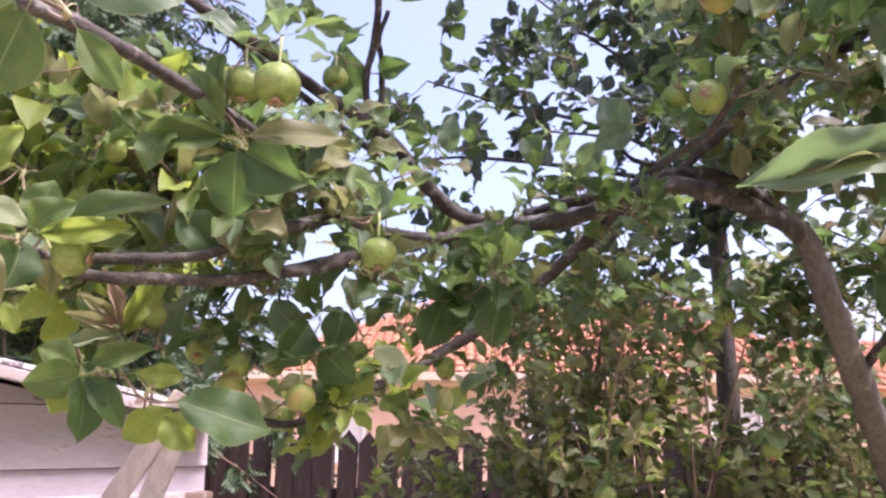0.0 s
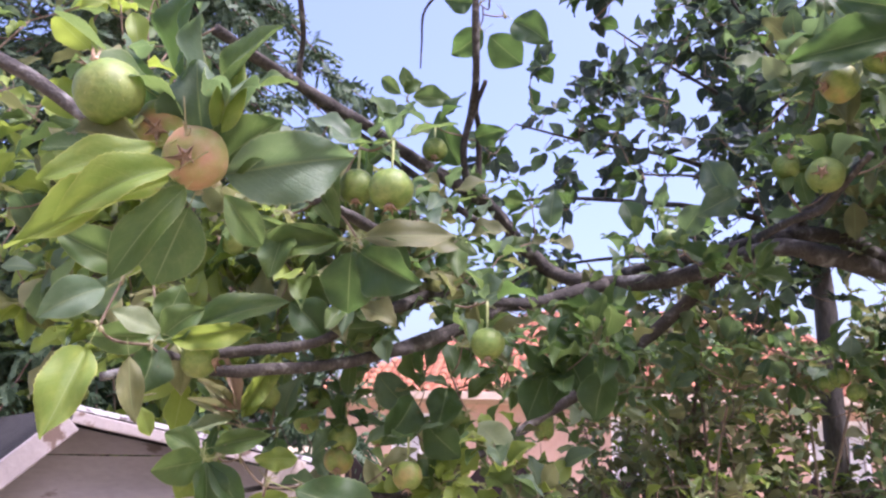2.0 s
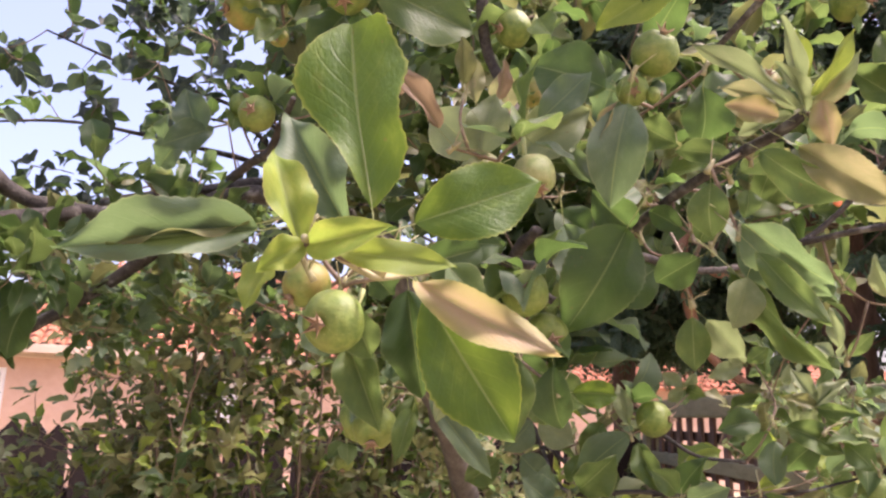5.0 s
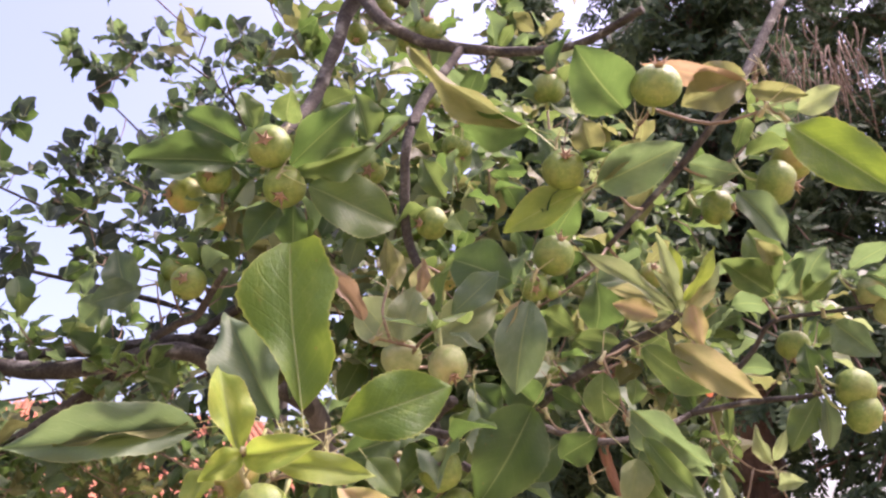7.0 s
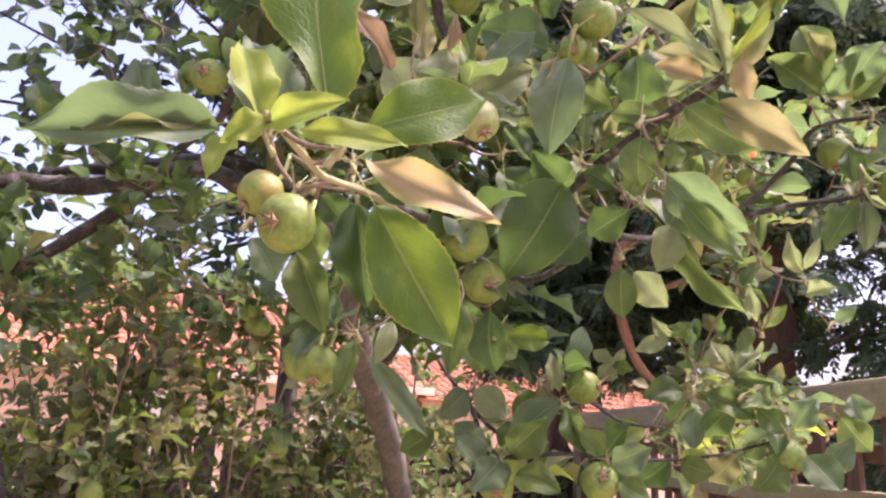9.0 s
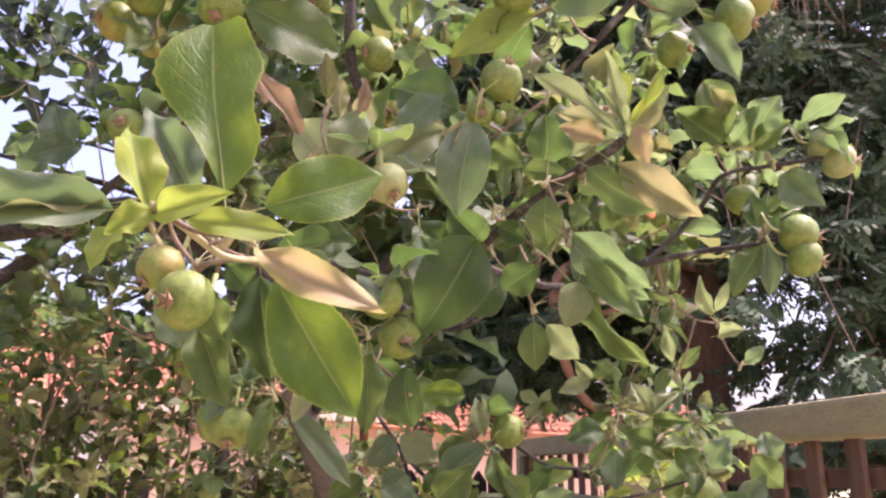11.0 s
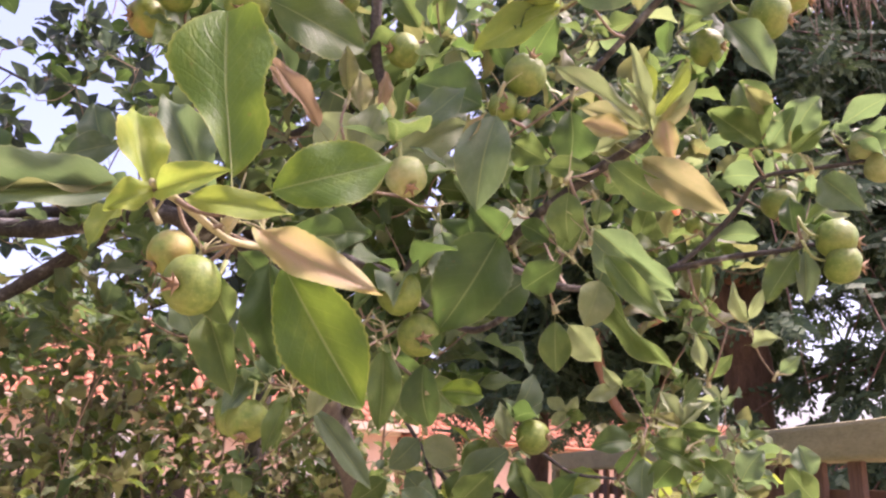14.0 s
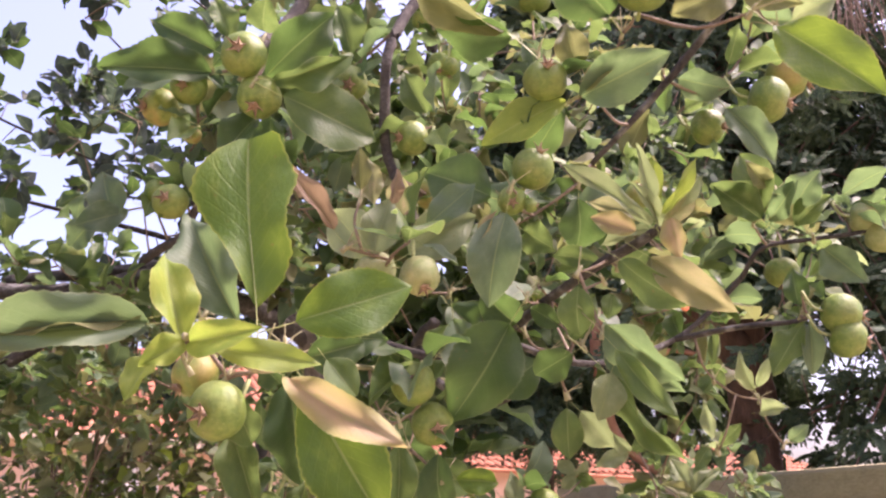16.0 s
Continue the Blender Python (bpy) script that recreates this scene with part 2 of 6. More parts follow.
STUCCO = surface("peach_stucco", (0.48, 0.31, 0.225), (0.56, 0.375, 0.28), 1.2, 0.9, 0.35, c=(0.41, 0.27, 0.2), c_lo=0.58, c_hi=0.8)
CREAM = surface("cream_trim", (0.42, 0.32, 0.24), (0.5, 0.39, 0.3), 3, 0.8, 0.2)
WHITE = surface("white_frame", (0.74, 0.72, 0.7), (0.82, 0.8, 0.78), 5, 0.5, 0.1)
TILE = surface("clay_tile", (0.28, 0.105, 0.055), (0.4, 0.165, 0.09), 5, 0.8, 0.5, c=(0.21, 0.095, 0.06), c_lo=0.62, c_hi=0.75, random_shade=0.8)
# ground stays out of view; its straw paleness is chosen to reflect fill upwards
GRASS = surface("bounce_lawn", (0.24, 0.2, 0.12), (0.36, 0.31, 0.2), 1.5, 0.95, 0.8, c=(0.16, 0.17, 0.07), c_lo=0.6, c_hi=0.75)
RED_BARK = surface("conifer_bark", (0.068, 0.043, 0.031), (0.165, 0.1, 0.07), 14, 0.9, 1.0, stretch=(1, 1, 0.25), dist=0.015)
NEEDLE = leaf_material("conifer_needle", (0.026, 0.055, 0.028), (0.065, 0.11, 0.052), (0.1, 0.14, 0.07), (0.09, 0.15, 0.05), islands=True, thru=0.18, rough=0.6)
BOUGH = surface("peeling_bough", (0.2, 0.095, 0.052), (0.34, 0.18, 0.105), 14, 0.9, 0.8, stretch=(1, 1, 0.3), dist=0.01)
DRY_NEEDLE = surface("dry_needle", (0.11, 0.078, 0.055), (0.2, 0.15, 0.11), 30, 0.9, 0.3)
SHUTTER = surface("pale_shutter", (0.5, 0.48, 0.46), (0.6, 0.58, 0.55), 6, 0.6, 0.2, stretch=(1, 1, 12))


# ---- makers ----
def mesh_from(name, verts, faces, mats, face_mat=None, uvs=None, smooth=True):
    me = bpy.data.meshes.new(name)
    me.from_pydata(verts, [], faces)
    for m in mats:
        me.materials.append(m)
    n = len(me.polygons)
    if face_mat is not None:
        me.polygons.foreach_set("material_index", np.asarray(face_mat, dtype=np.int32))
    if smooth:
        me.polygons.foreach_set("use_smooth", np.ones(n, dtype=bool))
    if uvs is not None:
        layer = me.uv_layers.new(name="UVMap")
        idx = np.empty(len(me.loops), dtype=np.int32)
        me.loops.foreach_get("vertex_index", idx)
        layer.data.foreach_set("uv", np.asarray(uvs, dtype=np.float32)[idx].ravel())
    me.update()
    return me


def child(ob, parent):
    """ob keeps its place in the world and becomes a part of parent."""
    ob.parent = parent
    ob.matrix_parent_inverse = world_of(parent).inverted()
    return ob


def world_of(ob):
    m = ob.matrix_basis.copy()
    if ob.parent is not None:
        m = world_of(ob.parent) @ ob.matrix_parent_inverse @ m
    return m


def part(name, bm, mat, parent, label=""):
    """A bmesh as one mesh object under a thing or a part."""
    me = bpy.data.meshes.new(name)
    bm.to_mesh(me)
    bm.free()
    me.materials.append(mat)
    ob = new(name, me)
    child(ob, parent)
    return tagged(ob, label)


def thing(name, place, label, category, group="", kind=""):
    ob = new(name)
    ob.empty_display_size = 0.1
    ob.matrix_basis = Matrix.Translation(place)
    return tagged(ob, label, category, group, kind)


def box(size, m=None, bevel=0.0):
    bm = bmesh.new()
    bmesh.ops.create_cube(bm, size=1.0)
    bmesh.ops.scale(bm, vec=size, verts=bm.verts)
    if bevel:
        bmesh.ops.bevel(bm, geom=bm.edges[:], offset=bevel, segments=2, affect="EDGES", profile=0.6)
    if m is not None:
        bmesh.ops.transform(bm, matrix=m, verts=bm.verts)
    return bm


def spline(points, n):
    """Catmull-Rom samples through points."""
    p = [Vector(q) for q in points]
    p = [p[0] * 2 - p[1]] + p + [p[-1] * 2 - p[-2]]
    got = []
    for i in range(1, len(p) - 2):
        for k in range(n):
            t = k / n
            a, b, c, d = p[i - 1], p[i], p[i + 1], p[i + 2]
            got.append(0.5 * ((2 * b) + (c - a) * t + (2 * a - 5 * b + 4 * c - d) * t * t + (3 * b - a - 3 * c + d) * t ** 3))
    got.append(p[-2])
    return got


def tube(points, r0, r1, sides=8, rough=0.0, verts=None, faces=None):
    """Vertices and faces of a tapering tube along points."""
    verts, faces = ([] if verts is None else verts), ([] if faces is None else faces)
    start, n = len(verts), len(points)
    up = Vector((0.31, 0.22, 0.93))
    for i, q in enumerate(points):
        d = (points[min(i + 1, n - 1)] - points[max(i - 1, 0)]).normalized()
        s = d.cross(up)
        s = s.normalized() if s.length > 1e-4 else Vector((1, 0, 0))
        v = d.cross(s)
        r = r0 + (r1 - r0) * i / (n - 1)
        for k in range(sides):
            a = 2 * math.pi * k / sides
            w = r * (1 + rough * (noise.noise(Vector((q.x * 9 + k, q.y * 9, q.z * 9))) + 0.6 * noise.noise(Vector((q.x * 31, q.y * 31 + k * 3, q.z * 31)))))
            verts.append(tuple(q + (s * math.cos(a) + v * math.sin(a)) * w))
    for i in range(n - 1):
        for k in range(sides):
            a, b = start + i * sides + k, start + i * sides + (k + 1) % sides
            faces.append((a, b, b + sides, a + sides))
    faces.append(tuple(range(start + sides - 1, start - 1, -1)))
    faces.append(tuple(range(start + (n - 1) * sides, start + n * sides)))
    return verts, faces


SAMPLES = {}


def limb(tree, kind, points, r0, r1, mat=None, sides=10, rough=0.36):
    pts = spline(points, 6)
    verts, faces = tube(pts, r0, r1, sides, rough)
    ob = new(kind, mesh_from(kind, verts, faces, [mat or (TRUNK_BARK if kind == "trunk" else BARK)]))
    child(ob, tree)
    SAMPLES.setdefault(tree.name, []).extend(pts)
    return ob


# leaves: a unit leaf lies along +y, one long, half a width to each side of the midrib, face up
LEAF_CACHE = {}


# half-widths along the lopsided leaf
WAISTED = ((0, 0.04, 0.14, 0.28, 0.4, 0.54, 0.72, 0.9, 0.97, 1), (0, 0.12, 0.36, 0.48, 0.4, 0.42, 0.56, 0.41, 0.36, 0.28))
LOBED = ((0, 0.08, 0.2, 0.4, 0.55, 0.67, 0.78, 0.9, 1), (0, 0.1, 0.2, 0.36, 0.54, 0.64, 0.58, 0.39, 0.1))


def leaf_shape(variant, fine, steps=(34, 3), stalk=False):
    rr = random.Random(100 + variant)
    nl, nw = steps
    fold, curl, wave, twist = rr.uniform(0.2, 0.75), rr.uniform(-0.2, 0.6), rr.uniform(0.025, 0.075), rr.uniform(-0.7, 0.7)
    if variant in (5, 8):  # margins rolled up, tip bent back
        fold, curl, wave = rr.uniform(0.75, 1.0), rr.uniform(0.35, 0.6), rr.uniform(0.06, 0.1)
    elif variant == 9:  # folded along the midrib, wavy
        fold, curl, wave = 0.65, 0.15, 0.09
    elif variant == 1:  # the broad blunt leaf is nearly flat
        fold, curl, wave, twist = 0.2, 0.12, 0.045, 0.25
    belly, phase, freq = rr.uniform(0.8, 1.05), rr.uniform(0, 6), rr.uniform(8, 15)
    sway = rr.uniform(-0.07, 0.07)
    verts, uvs, faces, mats = [], [], [], []
    for i in range(nl + 1):
        v = i / nl
        if variant == 1:  # widest beyond the middle
            half = 0.0
        else:
            half = 0.5 * max(0.0, math.sin(math.pi * v ** belly)) ** 0.78 * (1 - 0.3 * v ** 5)
        tooth = 1.0
        if fine and 0 < i < nl:
            tooth = 1 + (0.02 if i % 2 else -0.02) + 0.05 * math.sin(freq * 0.6 * v + phase)
        y = v
        z0 = 0.75 * curl * v * (1 - v) + 0.03 * math.sin(3 * v + phase)
        x0 = sway * math.sin(math.pi * v) + (0.5 * sway * v * v)
        for j in range(-nw, nw + 1):
            u = j / nw
            if variant == 1:  # a lopsided blunt blade with a waist on one side
                half = float(np.interp(v, *(WAISTED if u > 0 else LOBED)))
            x = u * half * (tooth if abs(j) == nw else 1.0)
            z = z0 + fold * abs(x) * (1 - 0.5 * abs(u)) + wave * math.sin(freq * v + phase + (0 if u > 0 else 2)) * u * u + twist * x * v * 0.5
            verts.append((x + x0, y, z))
            uvs.append((0.5 + 0.5 * u, v))
    row = 2 * nw + 1
    for i in range(nl):
        for j in range(row - 1):
            a = i * row + j
            faces.append((a, a + 1, a + row + 1, a + row))
            mats.append(0)
    if fine or stalk:  # the stalk runs back from the leaf's foot
        k = len(verts)
        way = [Vector((0.0, -0.3, 0.05)), Vector((0.0, -0.15, 0.015)), Vector((0, 0.02, -0.004))]
        if fine:
            mid = verts[nl // 2 * row + nw]
            way.append(Vector((mid[0], mid[1], mid[2] - 0.008)))
        sv, sf = tube(way, 0.011 if fine else 0.014, 0.004, 4 if fine else 3)
        sf = sf if fine else [f for f in sf if len(f) == 4]
        verts += sv
        uvs += [(0.5, 0.02)] * len(sv)
        faces += [tuple(q + k for q in f) for f in sf]
        mats += [1] * len(sf)
    return verts, uvs, faces, mats


def leaf_mesh(variant, tone):
    key = (variant, tone)
    if key not in LEAF_CACHE:
        verts, uvs, faces, mats = leaf_shape(variant, True)
        LEAF_CACHE[key] = mesh_from("leaf", verts, faces, [LEAF[tone], STALK], mats, uvs)
    return LEAF_CACHE[key]


def leaf_pose(base, tip, normal, width):
    base, tip, normal = Vector(base), Vector(tip), Vector(normal)
    y = tip - base
    size = y.length
    y = y / size
    z = (normal - y * normal.dot(y)).normalized()
    x = y.cross(z)
    m = Matrix((x * width * size, y * size, z * size)).transposed().to_4x4()
    m.translation = base
    return m


def put_leaf(parent, m, tone, variant):
    ob = new("leaf", leaf_mesh(variant % 10, tone))
    ob.matrix_basis = m
    return child(ob, parent)


ROUGH_LEAVES = [leaf_shape(v, False, (5, 1)) for v in (0, 2, 3, 4, 5, 6)]
MID_LEAVES = [leaf_shape(v, False, (9, 2), True) for v in (0, 2, 3, 4, 5, 6, 7, 8, 9)]


def foliage(name, parent, poses, tones, label="", shapes=ROUGH_LEAVES):
    """Many small leaves as one mesh; tones picks a material for each."""
    keys = sorted(set(tones))
    V, U, Fc, M, at = [], [], [], [], 0
    for n, (m, tone) in enumerate(zip(poses, tones)):
        verts, uvs, faces, _ = shapes[n % len(shapes)]
        a = np.asarray(verts) @ np.asarray(m.to_3x3()).T + np.asarray(m.translation)
        V.append(a)
        U.append(np.asarray(uvs))
        Fc.append(np.asarray(faces) + at)
        M.append(np.full(len(faces), keys.index(tone)))
        at += len(verts)
    me = mesh_from(name, np.concatenate(V).tolist(), np.concatenate(Fc).tolist(), [LEAF_MANY[k] for k in keys], np.concatenate(M), np.concatenate(U))
    ob = child(new(name, me), parent)
    return tagged(ob, label, kind="stuff")


class Twigs:
    """Thin twigs of one tree, gathered into one mesh. Each grows from the nearest wood, limb or twig."""

    def __init__(self, tree):
        self.tree, self.verts, self.faces, self.wanted = tree, [], [], []

    def join(self, place, radius=0.0015):
        self.wanted.append((Vector(place), radius))

    def grow(self):
        pool = np.array([tuple(q) for q in SAMPLES[self.tree.name]])
        aims = np.array([tuple(q) for q, _ in self.wanted])
        near = np.array([np.min(np.sum((pool - a) ** 2, axis=1)) for a in aims])
        wood = np.zeros((len(pool) + 7 * len(aims), 3))
        wood[:len(pool)] = pool
        used = len(pool)
        for i in np.argsort(near):
            place, radius = self.wanted[i]
            foot = Vector(wood[np.argmin(np.sum((wood[:used] - aims[i]) ** 2, axis=1))])
            d = place - foot
            if d.length < 0.004:
                continue
            bend = Vector((noise.noise(place * 7), noise.noise(place * 7 + Vector((9, 0, 0))), noise.noise(place * 7 + Vector((0, 9, 0))) - 0.3))
            pts = spline([foot, foot + d * 0.5 + bend * d.length * 0.22, place], 3)
            tube(pts, radius * (1.1 + 3.0 * d.length), radius * 0.8, 5, 0.2, self.verts, self.faces)
            for q in pts[1:]:
                wood[used] = q
                used += 1

    def build(self, name="twig"):
        self.grow()
        ob = new(name, mesh_from(name, self.verts, self.faces, [TWIG]))
        child(ob, self.tree)
        return tagged(ob, "thin brown twigs", kind="stuff")


def rosette(rr, place, out_dir, count, size, spread=1.0, wide=(0.42, 0.66)):
    """Poses of leaves that stand round a spur."""
    got = []
    w = Vector(out_dir).normalized()
    s = w.cross(Vector((0.2, 0.1, 1))).normalized()
    v = w.cross(s)
    turn = rr.uniform(0, 6.28)
    for k in range(count):
        a = turn + k * 2.4
        lean = rr.uniform(0.45, 1.25) * spread
        d = (w * math.cos(lean) + (s * math.cos(a) + v * math.sin(a)) * math.sin(lean) + Vector((0, 0, rr.uniform(-0.55, 0.15)))).normalized()
        length = size * rr.uniform(0.65, 1.25)
        base = place + d * length * 0.28
        n = (w + Vector((rr.uniform(-0.5, 0.5), rr.uniform(-0.5, 0.5), 0.5 + rr.uniform(-0.3, 0.6)))).normalized()
        if abs(n.dot(d)) > 0.95:
            n = s
        got.append(leaf_pose(base, base + d * length, n, rr.uniform(*wide)))
    return got


# apples: unit radius, calyx at +z, stalk at -z
def apple_parts():
    bodies = []
    for k, (tall, waist, ribs) in enumerate(((0.92, 0.05, 0.02), (1.0, 0.02, 0.03), (0.86, 0.08, 0.015))):
        verts, faces, rings, sides = [], [], 18, 24
        for i in range(rings + 1):
            a = math.pi * i / rings
            r = math.sin(a) * (1 + waist * math.cos(a))
            z = -math.cos(a) * tall
            dip = max(0.0, 1 - (math.sin(a) / 0.42) ** 2)
            z += (0.24 * dip if i < rings / 2 else -0.16 * dip)
            for j in range(sides):
                b = 2 * math.pi * j / sides
                q = r * (1 + ribs * math.cos(5 * b + k) * math.sin(a))
                verts.append((q * math.cos(b), q * math.sin(b), z))
        for i in range(rings):
            for j in range(sides):
                a, b = i * sides + j, i * sides + (j + 1) % sides
                faces.append((a, b, b + sides, a + sides))
        bodies.append((verts, faces, tall))
    # dried calyx: a cup with a ragged star of sepals, in one piece
    cv, cf, sides = [], [], 10
    for rad, spike, z, lift in ((0.03, 0.0, 0.02, 0.0), (0.1, 0.0, 0.0, 0.0), (0.14, 0.02, 0.08, 0.02), (0.17, 0.07, 0.14, 0.05), (0.16, 0.19, 0.17, 0.13)):
        for j in range(sides):
            b = 2 * math.pi * j / sides
            tip = (1.0 + 0.3 * math.sin(j * 2.1)) if j % 2 == 0 else -0.5
            cv.append(((rad + spike * tip) * math.cos(b), (rad + spike * tip) * math.sin(b), z + lift * tip))
    for i in range(4):
        for j in range(sides):
            a, b = i * sides + j, i * sides + (j + 1) % sides
            cf.append((a, b, b + sides, a + sides))
    cf.append(tuple(range(sides - 1, -1, -1)))
    return bodies, mesh_from("calyx", cv, cf, [CALYX])


BODIES, CALYX_MESH = apple_parts()
APPLE_MESHES = {}
APPLES, APPLE_AT = [], []


def apple(place, radius, calyx_way, tone):
    k = len(APPLES) % 3
    if (k, tone) not in APPLE_MESHES:
        APPLE_MESHES[k, tone] = mesh_from("apple", BODIES[k][0], BODIES[k][1], [APPLE[tone]])
    ob = new("apple", APPLE_MESHES[k, tone])
    turn = Vector(calyx_way).to_track_quat("Z", "Y").to_matrix().to_4x4()
    ob.matrix_basis = Matrix.Translation(place) @ turn @ Matrix.Rotation(k * 1.3 + len(APPLES), 4, "Z") @ Matrix.Diagonal((radius, radius, radius, 1))
    colour = {"G": "small unripe green apple", "D": "small unripe green apple", "B": "small green apple with a faint blush", "R": "young apple flushed rosy over yellow green", "P": "pale green young apple with a bloom"}[tone]
    tagged(ob, colour + " hanging from a leafy spur", "apple", "apples on the tree")
    c = child(new("calyx", CALYX_MESH), ob)
    c.matrix_basis = ob.matrix_basis @ Matrix.Translation((0, 0, BODIES[k][2] - 0.15)) @ Matrix.Diagonal((1.45, 1.45, 1.35, 1))
    tagged(c, "dried brown calyx")
    back = -(turn.to_3x3() @ Vector((0, 0, 1)))
    foot = Vector(place) + back * radius * 0.7
    end = Vector(place) + back * radius * 1.7 + Vector((0, 0, radius * 0.9))
    sv, sf = tube(spline([foot, Vector(place) + back * radius * 1.3 + Vector((0, 0, radius * 0.15)), end], 3), 0.0016, 0.002, 6)
    st = new("stem", mesh_from("stem", sv, sf, [STALK]))
    child(st, ob)
    APPLES.append((end, -back))
    APPLE_AT.append(Vector(place))
    return ob


# ---- ground ----
def ground():
    bm = bmesh.new()
    bmesh.ops.create_grid(bm, x_segments=60, y_segments=60, size=300)
    for v in bm.verts:
        v.co.z = 0.05 * noise.noise(v.co * 0.05)
    me = bpy.data.meshes.new("ground")
    bm.to_mesh(me)
    bm.free()
    me.materials.append(GRASS)
    tagged(new("ground", me), "unseen lawn, straw pale to bounce fill light up, with green patches", "lawn", kind="structure")


ground()


# ---- the house behind the fence ----
def window(parent, x, y, z, w, h):
    win = tagged(child(new("window"), parent), "white framed window with closed shutter")
    win.matrix_basis = Matrix.Translation((x, y, z))
    for name, size, at in (("frame", (w + 0.16, 0.1, 0.08), (0, 0, h / 2 + 0.04)), ("frame", (w + 0.16, 0.1, 0.08), (0, 0, -h / 2 - 0.04)),
                           ("frame", (0.08, 0.1, h), (w / 2 + 0.04, 0, 0)), ("frame", (0.08, 0.1, h), (-w / 2 - 0.04, 0, 0)), ("frame", (0.05, 0.07, h), (0, 0, 0))):
        part(name, box(size, Matrix.Translation(Vector((x, y - 0.03, z)) + Vector(at)), 0.008), WHITE, win)
    part("sill", box((w + 0.3, 0.2, 0.05), Matrix.Translation((x, y - 0.08, z - h / 2 - 0.105)), 0.01), CREAM, win)
    for side in (-1, 1):
        part("shutter", box((w / 2 - 0.03, 0.012, h), Matrix.Translation((x + side * w / 4, y, z))), SHUTTER, win, "closed pale shutter")


def house():
    h = thing("house", (6.0, 20.0, 0), "low peach stucco house with an orange clay tile roof", "house")
    y0, x0, x1, eave, run, rise = 15.6, -4.6, 7.2, 2.62, 6.4, 2.9
    r0, r1 = -0.3, 5.6
    holes = ((-2.6, 1.2), (1.75, 1.1), (5.4, 1.1))
    x = x0
    for cx, w in holes + ((x1 + 2.0, 4.0),):
        part("wall", box((min(cx - w / 2, x1) - x, 0.3, 2.7), Matrix.Translation(((min(cx - w / 2, x1) + x) / 2, y0 + 0.15, 1.35))), STUCCO, h)
        if cx < x1:
            part("wall", box((w, 0.3, 0.95), Matrix.Translation((cx, y0 + 0.15, 0.475))), STUCCO, h)
            part("wall", box((w, 0.3, 0.4), Matrix.Translation((cx, y0 + 0.15, 2.5))), STUCCO, h)
            window(h, cx, y0 + 0.12, 1.625, w - 0.16, 1.19)
        x = cx + w / 2
    for cx in (x0 + 0.15, x1 - 0.15):
        part("wall", box((0.3, 12.2, 2.7), Matrix.Translation((cx, y0 + 6.4, 1.35))), STUCCO, h)
    part("wall", box((x1 - x0, 0.3, 2.7), Matrix.Translation(((x0 + x1) / 2, y0 + 12.65, 1.35))), STUCCO, h)
    part("cornice", box((x1 - x0 + 0.1, 0.12, 0.16), Matrix.Translation(((x0 + x1) / 2, y0 - 0.04, eave - 0.05)), 0.02), CREAM, h, "cream moulded cornice")
    part("fascia", box((x1 - x0 + 0.6, 0.05, 0.16), Matrix.Translation(((x0 + x1) / 2, y0 - 0.42, eave + 0.02)), 0.01), CREAM, h)
    part("soffit", box((x1 - x0 + 0.6, 0.42, 0.03), Matrix.Translation(((x0 + x1) / 2, y0 - 0.2, eave + 0.0))), CREAM, h)
    roof = tagged(child(new("roof", mesh_from("roof", [(x0 - 0.3, y0 - 0.4, eave + 0.06), (x1 + 0.3, y0 - 0.4, eave + 0.06), (r1, y0 + run, eave + rise), (r0, y0 + run, eave + rise), (x1 + 0.3, y0 + 2 * run + 0.4, eave + 0.06), (x0 - 0.3, y0 + 2 * run + 0.4, eave + 0.06)],
                 [(0, 1, 2, 3), (3, 2, 4, 5), (5, 0, 3), (1, 4, 2)], [TILE], smooth=False)), h), "orange clay tile roof")
    # barrel tiles in courses on the slope that faces the garden
    tv, tf = [], []
    for i in range(7):
        a = math.pi * i / 6
        for y, k in ((0.0, 1.0), (0.44, 0.86)):
            tv.append((-0.095 * k * math.cos(a), y, 0.055 * k * math.sin(a) + (0.022 if y == 0.0 else 0.0)))
    for i in range(6):
        tf.append((2 * i, 2 * i + 2, 2 * i + 3, 2 * i + 1))
    slope = math.atan2(rise - 0.06, run + 0.4)
    tile_me = mesh_from("tile", tv, tf, [TILE])
    rr = random.Random(4)
    V, Fc, at = [], [], 0
    for row in range(19):
        for col in range(57):
            s = row * 0.375
            px, py, pz = x0 - 0.2 + col * 0.212, y0 - 0.42 + s * math.cos(slope), eave + 0.07 + s * math.sin(slope)
            up = s / math.hypot(run + 0.4, rise)
            if px < x0 - 0.25 + up * (r0 - x0 + 0.3) or px > x1 + 0.25 - up * (x1 + 0.3 - r1):
                continue
            m = Matrix.Translation((px, py, pz)) @ Matrix.Rotation(slope + rr.uniform(-0.015, 0.015), 4, "X") @ Matrix.Rotation(rr.uniform(-0.03, 0.03), 4, "Z")
            if row < 9 and 14 <= col < 46:
                ob = new("tile", tile_me)
                ob.matrix_basis = m
                child(ob, roof)
            else:
                V += [tuple(m @ Vector(q)) for q in tv]
                Fc += [tuple(q + at for q in f) for f in tf]
                at += len(tv)
    tagged(child(new("roof_tiling", mesh_from("roof_tiling", V, Fc, [TILE])), roof), kind="stuff")


house()


